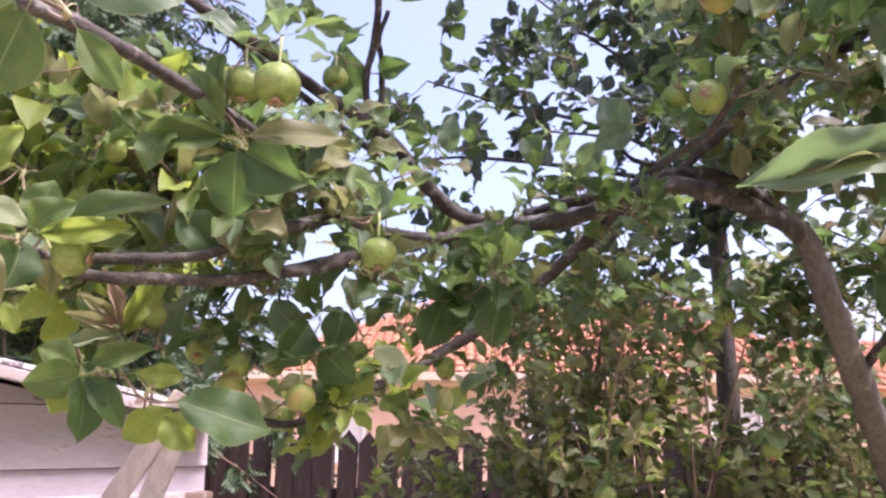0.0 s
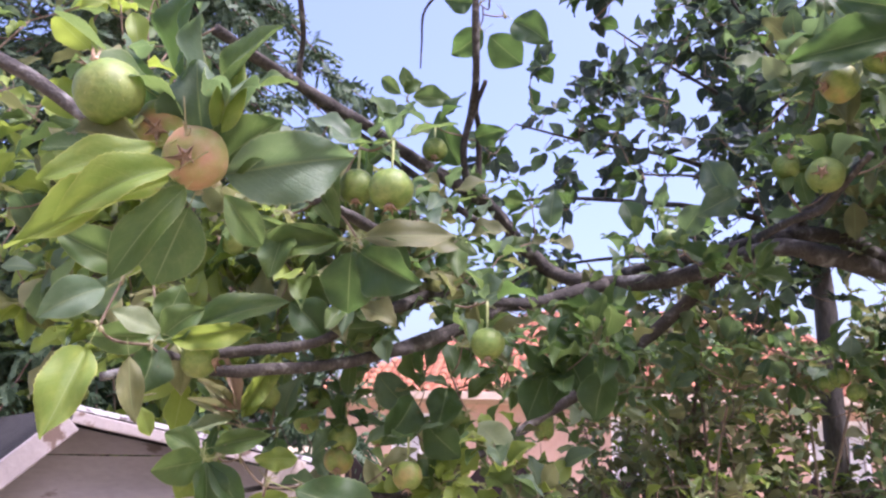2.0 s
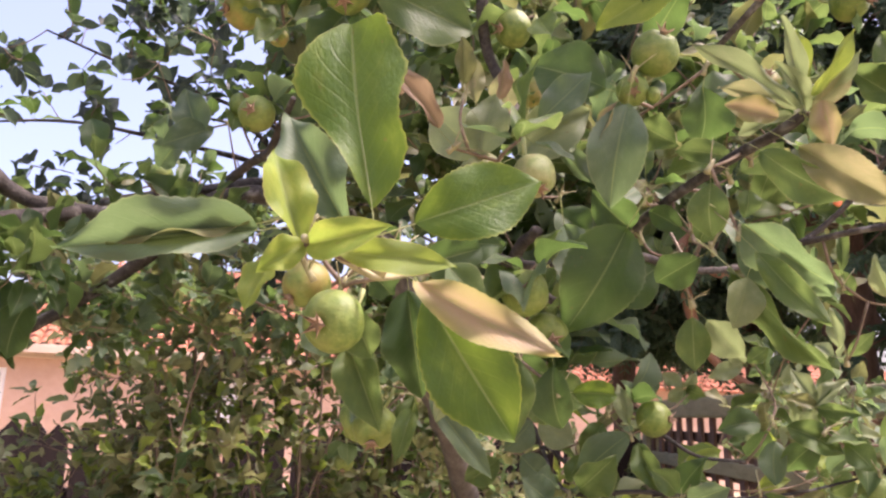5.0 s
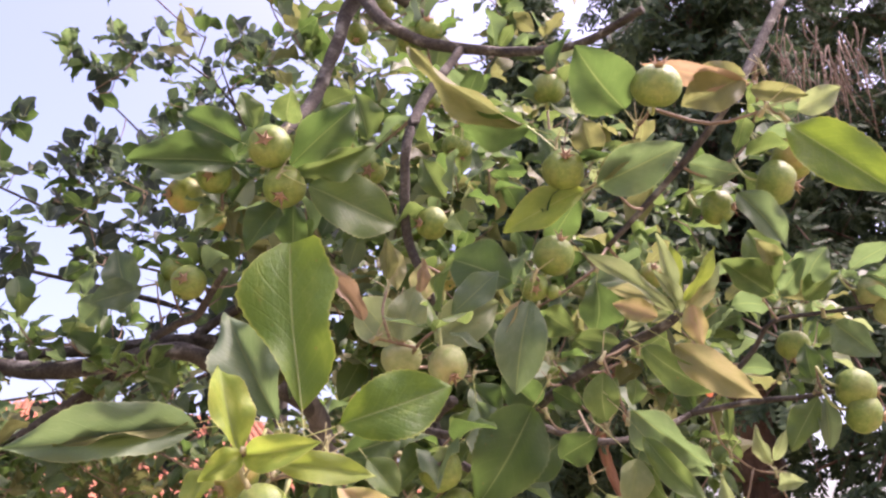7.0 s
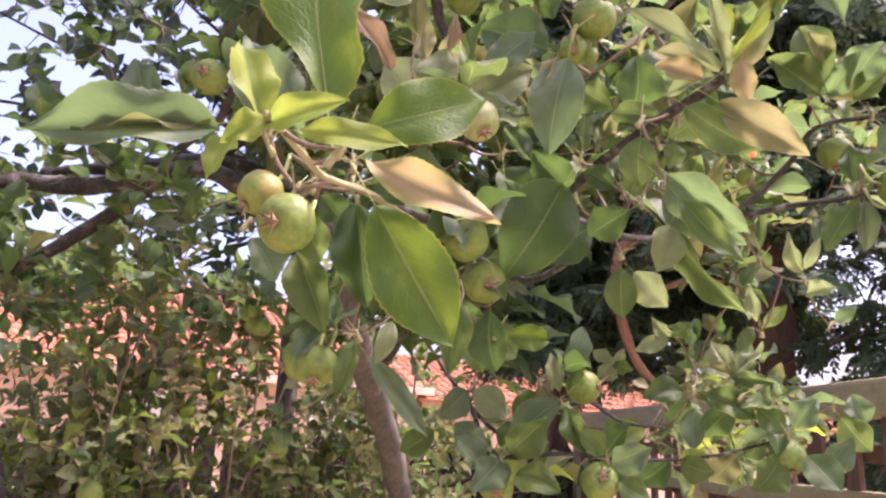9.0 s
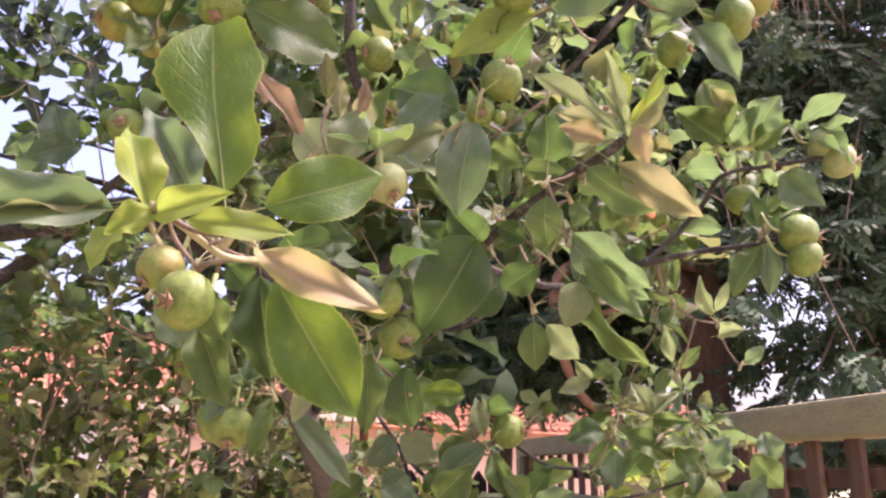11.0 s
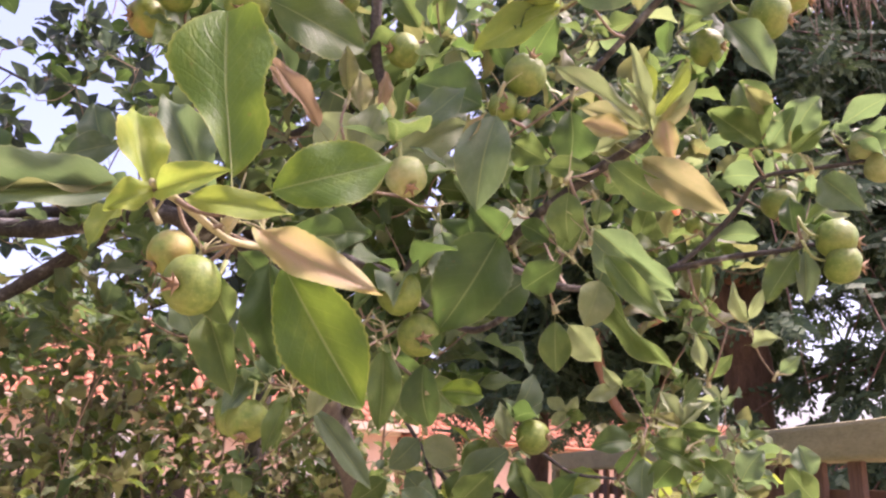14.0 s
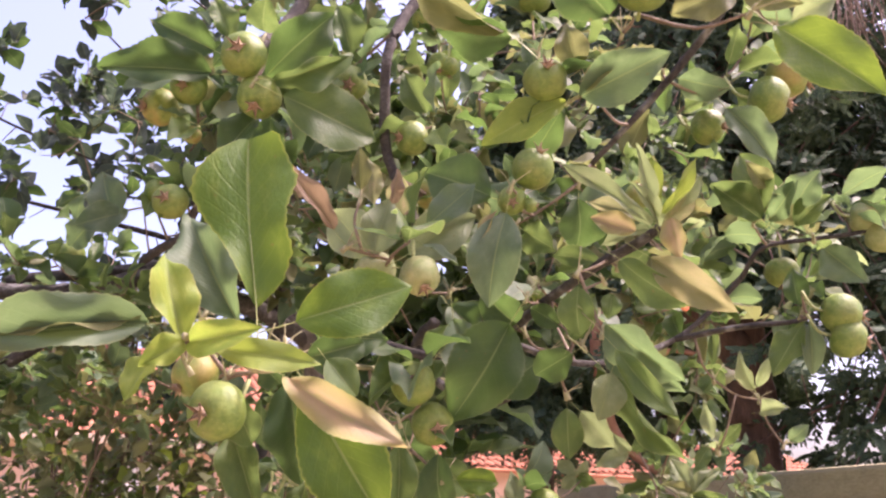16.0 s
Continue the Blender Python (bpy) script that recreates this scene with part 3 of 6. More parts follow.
def outbuilding():
    """A long low building beyond the fence, with a lean-to tile roof."""
    o = thing("outbuilding", (15.0, 17.0, 0), "low peach plastered outbuilding with a clay tile roof", "building")
    x0, x1, y0, deep, eave, rise = 7.5, 22.8, 15.8, 3.4, 2.5, 1.25
    for size, at in (((x1 - x0, 0.24, eave), ((x0 + x1) / 2, y0 + 0.12, eave / 2)), ((x1 - x0, 0.24, eave + rise - 0.1), ((x0 + x1) / 2, y0 + deep, (eave + rise - 0.1) / 2)),
                     ((0.24, deep - 0.4, eave), (x0 + 0.12, y0 + deep / 2, eave / 2)), ((0.24, deep - 0.4, eave), (x1 - 0.12, y0 + deep / 2, eave / 2))):
        part("wall", box(size, Matrix.Translation(at), 0.02), STUCCO, o)
    slope = math.atan2(rise, deep)
    run = math.hypot(rise, deep)
    turn = Matrix.Translation((0, y0 - 0.25, eave)) @ Matrix.Rotation(slope, 4, "X")
    roof = part("roof", box((x1 - x0 + 0.5, run + 0.3, 0.08), turn @ Matrix.Translation(((x0 + x1) / 2, run / 2, 0.02)), 0.01), TILE, o, "orange clay tile roof")
    rr = random.Random(2)
    V, Fc = [], []
    for row in range(9):
        for col in range(66):
            m = turn @ Matrix.Translation((x0 - 0.1 + col * 0.235, row * 0.4 - 0.04, 0.07)) @ Matrix.Rotation(rr.uniform(-0.03, 0.03), 4, "Z")
            at = len(V)
            for i in range(5):
                a = math.pi * i / 4
                for y, k in ((0.0, 1.0), (0.46, 0.86)):
                    V.append(tuple(m @ Vector((-0.1 * k * math.cos(a), y, 0.06 * k * math.sin(a) + (0.022 if y == 0.0 else 0.0)))))
            Fc += [(at + 2 * i, at + 2 * i + 2, at + 2 * i + 3, at + 2 * i + 1) for i in range(4)]
    tagged(child(new("roof_tiling", mesh_from("roof_tiling", V, Fc, [TILE])), roof), kind="stuff")


outbuilding()


# ---- the picket fence ----
def picket_fence():
    f = thing("picket_fence", (0.5, 3.9, 0), "dark brown wooden picket fence with pointed tops", "fence")
    rr = random.Random(8)
    bm = bmesh.new()
    w, h, d = 0.097, 1.58, 0.02
    outline = [(-w / 2, 0.04), (w / 2, 0.04), (w / 2, h - 0.06), (0, h), (-w / 2, h - 0.06)]
    front = [bm.verts.new((x, -d / 2, z)) for x, z in outline]
    rear = [bm.verts.new((x, d / 2, z)) for x, z in outline]
    bm.faces.new(front)
    bm.faces.new(rear[::-1])
    for i in range(5):
        bm.faces.new((front[i], rear[i], rear[(i + 1) % 5], front[(i + 1) % 5]))
    bmesh.ops.recalc_face_normals(bm, faces=bm.faces)
    me = bpy.data.meshes.new("picket")
    bm.to_mesh(me)
    bm.free()
    me.materials.append(FENCE_WOOD)
    for k in range(58):
        x = -2.9 + k * 0.106
        ob = new("picket", me)
        ob.matrix_basis = Matrix.Translation((x, 3.9 - 0.05 * (x - 0.5), rr.uniform(-0.015, 0.02))) @ Matrix.Rotation(rr.uniform(-0.012, 0.012), 4, "Y")
        child(ob, f)
    for z in (0.4, 1.25):
        part("rail", box((6.2, 0.04, 0.09), Matrix.Translation((0.15, 3.95, z)) @ Matrix.Rotation(-0.05, 4, "Z"), 0.005), FENCE_WOOD, f)
    for x in (-2.8, -0.7, 1.4, 3.1):
        part("post", box((0.1, 0.1, 1.5), Matrix.Translation((x, 4.03 - 0.05 * (x - 0.5), 0.75)), 0.008), FENCE_WOOD, f)


picket_fence()


# ---- the rail and lattice to the right ----
def lattice_fence():
    f = thing("lattice_fence", (2.4, 2.2, 0), "weathered timber rail over a brown wooden lattice", "fence")
    a, b = Vector((2.96, 3.72, 0)), Vector((1.84, 0.72, 0))
    way = (b - a).normalized()
    turn = math.atan2(way.y, way.x)
    length = (b - a).length

    def at(s, z):
        return Matrix.Translation(a + way * s + Vector((0, 0, z))) @ Matrix.Rotation(turn, 4, "Z")

    part("rail", box((length, 0.09, 0.09), at(length / 2, 1.725), 0.012), RAIL_WOOD, f, "grey beige top rail")
    part("rail", box((length, 0.05, 0.06), at(length / 2, 1.475), 0.008), RAIL_WOOD, f)
    part("rail", box((length, 0.05, 0.06), at(length / 2, 0.3), 0.008), RAIL_WOOD, f)
    for s in (0.05, length / 2, length - 0.05):
        part("post", box((0.09, 0.09, 1.68), at(s, 0.84), 0.01), RAIL_WOOD, f)
    for k in range(int(length / 0.15)):
        part("slat", box((0.05, 0.016, 1.4), at(0.12 + k * 0.15, 0.98) @ Matrix.Translation((0, -0.012, 0)), 0.003), LATTICE_WOOD, f)
    for k in range(9):
        part("slat", box((length - 0.1, 0.016, 0.045), at(length / 2, 0.41 + k * 0.148) @ Matrix.Translation((0, 0.012, 0)), 0.003), LATTICE_WOOD, f)


lattice_fence()


# ---- the shed ----
def shed():
    s = thing("shed", (-1.2, 2.3, 0), "small shed of white painted boards with flaking paint", "shed")
    apex = Vector((-1.045, 1.61, 1.725))
    right, left = Vector((-0.615, 2.08, 1.605)), Vector((-1.42, 1.34, 1.28))
    along = Vector((right.x - left.x, right.y - left.y, 0)).normalized()
    back = Vector((-along.y, along.x, 0))

    def plank(name, a, b, deep, tall, mat, push=0.0, label="", drop=0.0):
        d = b - a
        mid = (a + b) / 2 + back * push + Vector((0, 0, -drop))
        x = d.normalized()
        y = back
        z = x.cross(y).normalized()
        m = Matrix((x, y, z)).transposed().to_4x4()
        m.translation = mid
        return part(name, box((d.length, deep, tall), m, min(deep, tall) * 0.12), mat, s, label)

    def top(u):
        """Height of the gable's edge over the foot at u along the wall from its left end."""
        la, lr = (apex - left).xy.length, (right - left).xy.length
        return left.z + (apex.z - left.z) * u / la if u < la else apex.z + (right.z - apex.z) * (u - la) / (lr - la)

    # gable wall of horizontal boards, each cut to the slope
    width = (Vector(right.xy) - Vector(left.xy)).length
    base = Vector((left.x, left.y, 0)) + back * 0.06
    z = 0.0
    while z < 1.7:
        lo, hi = z, z + 0.145
        us = [u * width / 60 for u in range(61) if top(u * width / 60) - 0.03 > lo]
        if len(us) > 2:
            bm = bmesh.new()
            rows = []
            for u in us:
                t = min(hi, top(u) - 0.03)
                p = base + along * u
                rows.append([bm.verts.new(p + Vector((0, 0, lo)) - back * 0.012), bm.verts.new(p + Vector((0, 0, t)) - back * 0.001), bm.verts.new(p + Vector((0, 0, t)) + back * 0.02), bm.verts.new(p + Vector((0, 0, lo)) + back * 0.02)])
            for q, w in zip(rows, rows[1:]):
                for k in range(4):
                    bm.faces.new((q[k], q[(k + 1) % 4], w[(k + 1) % 4], w[k]))
            bm.faces.new(rows[0][::-1])
            bm.faces.new(rows[-1])
            bmesh.ops.recalc_face_normals(bm, faces=bm.faces)
            part("board", bm, BOARD_PAINT, s)
        z += 0.148
    plank("bargeboard", left + Vector((0, 0, 0.0)), apex, 0.03, 0.05, TRIM_PAINT, 0.0, "greyish pink flaking bargeboard", 0.024)
    plank("bargeboard", apex, right, 0.03, 0.026, TRIM_PAINT, 0.0, "grey flaking bargeboard", 0.014)
    plank("flashing", apex + Vector((-0.02, -0.02, 0.012)), right + Vector((0, 0, 0.012)), 0.09, 0.012, FLASHING, 0.03, "bright metal edge strip")
    plank("ledge", Vector((left.x, left.y, 1.40)), Vector((right.x, right.y, 1.40)), 0.05, 0.035, TRIM_PAINT, 0.02)
    for a, b in ((left, apex), (apex, right)):
        d = b - a
        plank("roof", a + back * 0.75, b + back * 0.75, 1.5, 0.02, ROOF_FELT, 0.0, "dark felt roof")
    for q, name in ((left, "side_wall"), (right, "side_wall")):
        m = Matrix((along, back, Vector((0, 0, 1)))).transposed().to_4x4()
        m.translation = Vector((q.x, q.y, (q.z - 0.06) / 2)) + back * 0.75 + along * (0.03 if q is left else -0.03)
        part(name, box((0.03, 1.36, q.z - 0.06), m), BOARD_PAINT, s)


shed()


def prop_board():
    top = Vector((-0.535, 1.60, 1.64))
    p = thing("prop_board", (-0.8, 0.65, 0.0), "two rough pale boards leaning together under a tree limb", "board")
    for foot, wide, push in (((-1.08, 0.52, 0.0), 0.042, 0.0), ((-0.72, 0.62, 0.0), 0.042, 0.02)):
        a, b = Vector(foot), top + Vector((push * 0.6, push, -push * 0.5))
        x = (b - a).normalized()
        y = x.cross(Vector((0.3, -1, 0))).normalized()
        m = Matrix((x, y, x.cross(y))).transposed().to_4x4()
        m.translation = (a + b) / 2
        part("board", box(((b - a).length, wide, 0.022), m, 0.004), RAW_WOOD, p)


prop_board()


# ---- conifers ----
def conifer(name, place, height, radius, trunk_r, seed, label, low, sprays, lean=(0, 0)):
    t = thing(name, place, label, "conifer")
    base = Vector(place)
    rr = random.Random(seed)
    limb(t, "trunk", [base + Vector((lean[0] * f, lean[1] * f, height * f)) for f in (-0.02, 0.2, 0.45, 0.7, 1.0)], trunk_r, trunk_r * 0.15, RED_BARK, 12, 0.25)
    bv, bf, V, U, Fc, at = [], [], [], [], [], 0
    for k in range(sprays):
        f = low + (1 - low) * rr.random() ** 1.2
        a = rr.uniform(0, 6.283)
        reach = radius * (1.05 - f) ** 0.7 * rr.uniform(0.55, 1.1)
        foot = base + Vector((lean[0] * f, lean[1] * f, height * f))
        out = Vector((math.cos(a), math.sin(a), 0))
        tip = foot + out * reach + Vector((0, 0, -reach * rr.uniform(0.2, 0.7)))
        pts = spline([foot, foot + out * reach * 0.5 + Vector((0, 0, reach * 0.06)), tip], 4)
        tube(pts, 0.003 + 0.006 * reach, 0.0015, 4, 0.2, bv, bf)
        for q in range(int(14 + reach * 34)):
            s = rr.random() ** 0.6
            p = pts[min(len(pts) - 1, int(s * (len(pts) - 1)))] + Vector((rr.uniform(-0.06, 0.06), rr.uniform(-0.06, 0.06), rr.uniform(-0.05, 0.02)))
            d = (out * rr.uniform(0.1, 0.8) + Vector((rr.uniform(-0.6, 0.6), rr.uniform(-0.6, 0.6), rr.uniform(-1.1, 0.05)))).normalized()
            side = d.cross(Vector((rr.uniform(-1, 1), rr.uniform(-1, 1), 1))).normalized()
            size = rr.uniform(0.1, 0.2)
            # a hanging spray: a stem with paired scale-leaf fingers
            for i in range(4):
                b0 = p + d * size * i / 4
                for sgn in (-1, 1):
                    e = b0 + (d * 0.55 + side * sgn * 0.6).normalized() * size * (0.42 - 0.05 * i)
                    wv = d.cross(side) * 0.007 + d * 0.008
                    V += [b0, b0.lerp(e, 0.45) + wv * 1.35, e, b0.lerp(e, 0.45) - wv * 1.35]
                    U += [(0.5, 0), (0.8, 0.5), (0.5, 1), (0.2, 0.5)]
                    Fc.append((at, at + 1, at + 2, at + 3))
                    at += 4
            V += [p - side * 0.004, p + side * 0.004, p + d * size * 1.15]
            U += [(0.3, 0), (0.7, 0), (0.5, 1)]
            Fc.append((at, at + 1, at + 2))
            at += 3
    tagged(child(new("bough", mesh_from("bough", bv, bf, [RED_BARK])), t), "brown boughs", kind="stuff")
    tagged(child(new("needles", mesh_from("needles", [tuple(q) for q in V], Fc, [NEEDLE], None, U)), t), "dark green hanging sprays", kind="stuff")
    return t


conifer("conifer", (-2.6, 4.0, 0), 9.0, 2.3, 0.16, 3, "tall dark green conifer with drooping sprays", 0.1, 520)
conifer("conifer", (-3.3, 5.4, 0), 6.5, 2.0, 0.14, 17, "dark conifer behind the shed", 0.06, 300)
conifer("conifer", (4.7, 2.1, 0), 7.5, 2.4, 0.14, 9, "dark conifer with low hanging sprays", 0.16, 300)
conifer("conifer", (3.2, 4.3, 0), 6.5, 1.0, 0.1, 12, "dense dark conifer behind the fence", 0.345, 640)
conifer("conifer", (4.3, 4.3, 0), 6.2, 1.5, 0.1, 14, "dark conifer beyond the lattice fence", 0.4, 460)
def dry_spray(parent, centre, spread, count):
    """Dead brown shoots that hang in a tuft."""
    rr = random.Random(15)
    V, Fc = [], []
    for k in range(count):
        a = Vector(centre) + Vector((rr.gauss(0, spread), rr.gauss(0, spread), rr.uniform(0, 0.25)))
        b = a + Vector((rr.uniform(-0.08, 0.08), rr.uniform(-0.08, 0.08), -rr.uniform(0.15, 0.4)))
        tube(spline([a, (a + b) / 2 + Vector((rr.uniform(-0.03, 0.03), rr.uniform(-0.03, 0.03), 0)), b], 3), 0.004, 0.0015, 4, 0.0, V, Fc)
    tagged(child(new("dead_foliage", mesh_from("dead_foliage", V, Fc, [DRY_NEEDLE])), parent), "brown dead hanging shoots", kind="stuff")


redwood = conifer("conifer", (3.69, 2.95, 0), 7.0, 2.3, 0.15, 5, "dark conifer with a reddish trunk and drooping boughs", 0.4, 330, (0.1, 0.1))
dry_spray(redwood, (3.08, 1.78, 3.78), 0.11, 70)
limb(redwood, "limb", [(3.71, 2.98, 2.15), (3.63, 2.96, 2.42), (3.45, 2.98, 2.64), (3.2, 3.05, 2.81), (2.92, 3.13, 2.94)], 0.13, 0.08, RED_BARK, 12)
limb(redwood, "bare_bough", [(3.7, 2.95, 2.75), (3.1, 2.95, 2.72), (2.62, 2.9, 2.55), (2.58, 2.89, 2.3), (2.63, 2.9, 2.09), (2.72, 2.86, 1.92), (2.86, 2.76, 1.8)], 0.035, 0.016, BOUGH)
limb(redwood, "bare_bough", [(2.62, 2.88, 2.42), (2.68, 2.8, 2.33), (2.76, 2.73, 2.34), (2.84, 2.66, 2.38), (2.95, 2.6, 2.36)], 0.02, 0.012, BOUGH)


# ---- the apple tree behind ----
# openings between the boughs: foot, far end and half-width for each metre of way
GAPS = ((Vector((0.31, 0.04, 1.6)), Vector((2.65, 3.2, 2.25)), 0.125), (Vector((0.31, 0.04, 1.6)), Vector((3.42, 2.35, 2.25)), 0.11),
        (Vector((0.03, 0.04, 1.6)), Vector((1.07, 3.13, 2.35)), 0.042))
SKY_GAP = (Vector((0.025, 0.04, 1.6)), Vector((-0.5, 2.95, 2.14)), 0.042)
TRUNK_GAP = (Vector((0.03, 0.04, 1.6)), Vector((1.07, 3.13, 2.0)), 0.023)


def clear(p, foot, end, wide):
    way = (end - foot).normalized()
    far = (p - foot).dot(way)
    off = p - foot - way * far
    if wide < 0.04:  # an upright slot rather than a round opening
        off.z = max(0.0, abs(off.z) - 0.3)
    return far > 0.75 and off.length < wide * far


def far_apple_tree():
    t = thing("apple_tree", (1.15, 3.2, 0), "old apple tree with a thin open crown", "tree")
    limb(t, "trunk", [(1.15, 3.2, -0.05), (1.13, 3.17, 0.7), (1.08, 3.14, 1.5), (1.08, 3.13, 2.2), (1.05, 3.05, 2.8), (0.98, 2.95, 3.4)], 0.055, 0.03, TRUNK_BARK)
    rr = random.Random(21)
    for end, start in (((-0.1, 2.45, 2.75), 2.2), ((0.2, 2.4, 3.1), 2.5), ((-0.25, 2.5, 2.45), 2.0), ((0.3, 2.3, 2.5), 2.1), ((0.55, 2.35, 3.3), 2.8), ((0.75, 2.2, 2.7), 2.4), ((1.0, 2.3, 3.4), 2.9), ((1.2, 2.2, 2.9), 2.5),
                       ((0.35, 2.6, 3.5), 3.0), ((1.5, 2.6, 3.1), 2.7), ((0.6, 2.5, 2.2), 1.9), ((0.0, 2.7, 2.1), 1.8), ((1.5, 2.5, 2.4), 2.2),
                       ((0.5, 2.3, 2.05), 1.7), ((0.85, 2.2, 2.3), 1.9), ((0.3, 2.6, 1.95), 1.6), ((1.2, 2.2, 2.1), 1.7), ((-0.35, 2.7, 2.15), 1.7)):
        a, b = Vector((1.07, 3.1, 2.35 + 0.42 * (start - 1.6))), Vector(end)
        mid = (a + b) / 2 + Vector((rr.uniform(-0.08, 0.08), rr.uniform(-0.08, 0.08), rr.uniform(0.0, 0.14)))
        limb(t, "branch", [a, a.lerp(mid, 0.5) + Vector((0, 0, 0.03)), mid, mid.lerp(b, 0.5) + Vector((rr.uniform(-0.05, 0.05), 0, rr.uniform(-0.03, 0.05))), b], 0.014, 0.003, BARK, 7)
    samples = list(SAMPLES[t.name])
    tw = Twigs(t)
    poses, tones = [], []
    # the crown's main tone carries its against-the-sky shade and haze as colour
    crown = [q for q in samples if q.y < 2.95]
    for k in range(285):
        q = rr.choice(crown)
        if q.z < 2.4 and rr.random() < 0.5 or q.x > 0.9 and rr.random() < 0.35:
            continue
        clump = q + Vector((rr.gauss(0, 0.13), rr.gauss(0, 0.12), rr.gauss(0, 0.13)))
        for j in range(rr.randint(1, 5)):
            p = clump + Vector((rr.gauss(0, 0.045), rr.gauss(0, 0.045), rr.gauss(0, 0.045)))
            if clear(p, *SKY_GAP) or 0.1 < p.x < 0.78 and 2.18 < p.z < 2.75 and rr.random() < 0.45:
                continue
            tw.join(p, 0.0016)
            for m in rosette(rr, p, (rr.uniform(-1, 1), rr.uniform(-1, 1), rr.uniform(-0.2, 1)), rr.randint(4, 6), 0.064, wide=(0.55, 0.82)):
                poses.append(m)
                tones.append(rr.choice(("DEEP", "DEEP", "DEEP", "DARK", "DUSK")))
    for k in range(16):
        clump = Vector((0.2 + rr.gauss(0, 0.17), 2.28 + rr.gauss(0, 0.08), 2.74 + rr.gauss(0, 0.17)))
        for j in range(rr.randint(1, 3)):
            p = clump + Vector((rr.gauss(0, 0.04), rr.gauss(0, 0.04), rr.gauss(0, 0.04)))
            tw.join(p, 0.0016)
            for m in rosette(rr, p, (rr.uniform(-1, 1), rr.uniform(-1, 1), rr.uniform(-0.2, 1)), rr.randint(3, 5), 0.064, wide=(0.55, 0.82)):
                poses.append(m)
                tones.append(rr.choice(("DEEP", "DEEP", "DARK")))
    tw.build()
    order = sorted(range(len(poses)), key=lambda i: poses[i].translation.y)
    for i in order[:280]:
        put_leaf(t, poses[i], tones[i], i)
    foliage("foliage", t, [poses[i] for i in order[280:]], [tones[i] for i in order[280:]], "small apple leaves, backlit dimness and blue haze put into their colour")


far_apple_tree()


# ---- shrubs in front of the fence ----
def shrub(place, seed, stems, spread, height, label, leaf_size, count, mix):
    t = thing("shrub", place, label, "shrub")
    rr = random.Random(seed)
    base = Vector(place)
    for k in range(stems):
        a = rr.uniform(0, 6.283)
        top = base + Vector((spread[0] * rr.uniform(-1, 1), spread[1] * rr.uniform(-1, 1), height * rr.uniform(0.75, 1.05)))
        foot = base + Vector((spread[0] * 0.55 * math.cos(a), spread[1] * 0.55 * math.sin(a), -0.03))
        mid = foot.lerp(top, 0.5) + Vector((rr.uniform(-0.06, 0.06), rr.uniform(-0.06, 0.06), 0))
        limb(t, "stem", [foot, foot.lerp(mid, 0.5), mid, mid.lerp(top, 0.6), top], 0.011, 0.003, TWIG, 6)
    samples = list(SAMPLES[t.name])
    tw = Twigs(t)
    poses, tones = [], []
    for k in range(count):
        q = rr.choice(samples)
        p = q + Vector((rr.gauss(0, 0.12), rr.gauss(0, 0.1), rr.gauss(0, 0.1)))
        if p.z < 0.5 or clear(p, *TRUNK_GAP) or clear(p, *SKY_GAP):
            continue
        tw.join(p, 0.0013)
        for m in rosette(rr, p, (rr.uniform(-1, 1), rr.uniform(-1, 0.5), rr.uniform(0, 1)), rr.randint(3, 6), leaf_size):
            poses.append(m)
            tones.append(rr.choice(mix))
    tw.build()
    order = sorted(range(len(poses)), key=lambda i: poses[i].translation.y - 0.4 * poses[i].translation.z)
    for i in order[:150]:
        put_leaf(t, poses[i], tones[i], i)
    foliage("foliage", t, [poses[i] for i in order[150:]], [tones[i] for i in order[150:]], "dense green leaves")


shrub((0.15, 3.0, 0), 31, 11, (0.55, 0.3), 1.42, "leafy green shrub before the picket fence", 0.056, 560, ("PALE", "OLIVE", "LIME", "GREEN", "OLIVE"))
shrub((0.75, 2.75, 0), 32, 12, (0.5, 0.35), 2.15, "tall green shrub with thin upright stems", 0.056, 1500, ("PALE", "OLIVE", "LIME", "OLIVE", "GREEN", "DRY"))
shrub((1.5, 2.7, 0), 33, 12, (0.5, 0.4), 1.95, "tall green shrub with thin upright stems", 0.056, 1150, ("OLIVE", "GREEN", "DUSK", "OLIVE", "GREEN", "DRY"))
shrub((0.42, 2.95, 0), 35, 9, (0.35, 0.3), 2.0, "green shrub with thin upright stems", 0.056, 800, ("PALE", "OLIVE", "LIME", "OLIVE", "GREEN", "DRY"))
shrub((-1.95, 3.45, 0), 36, 9, (0.6, 0.3), 2.95, "tall bright green bush with broad leaves behind the shed", 0.095, 420, ("LIME", "LIME", "GREEN"))
shrub((2.75, 3.6, 0), 34, 6, (0.4, 0.25), 1.35, "low green shrub beside the lattice", 0.056, 260, ("GREEN", "OLIVE", "DUSK"))

# ---- the apple tree over the path ----
tree = thing("apple_tree", (1.46, 2.62, 0), "apple tree with low spreading limbs and young fruit", "tree")
LEAVES = []


def leaf(base, tip, normal, width, tone, variant):
    LEAVES.append((Vector(base), put_leaf(tree, leaf_pose(base, tip, normal, width), tone, variant)))


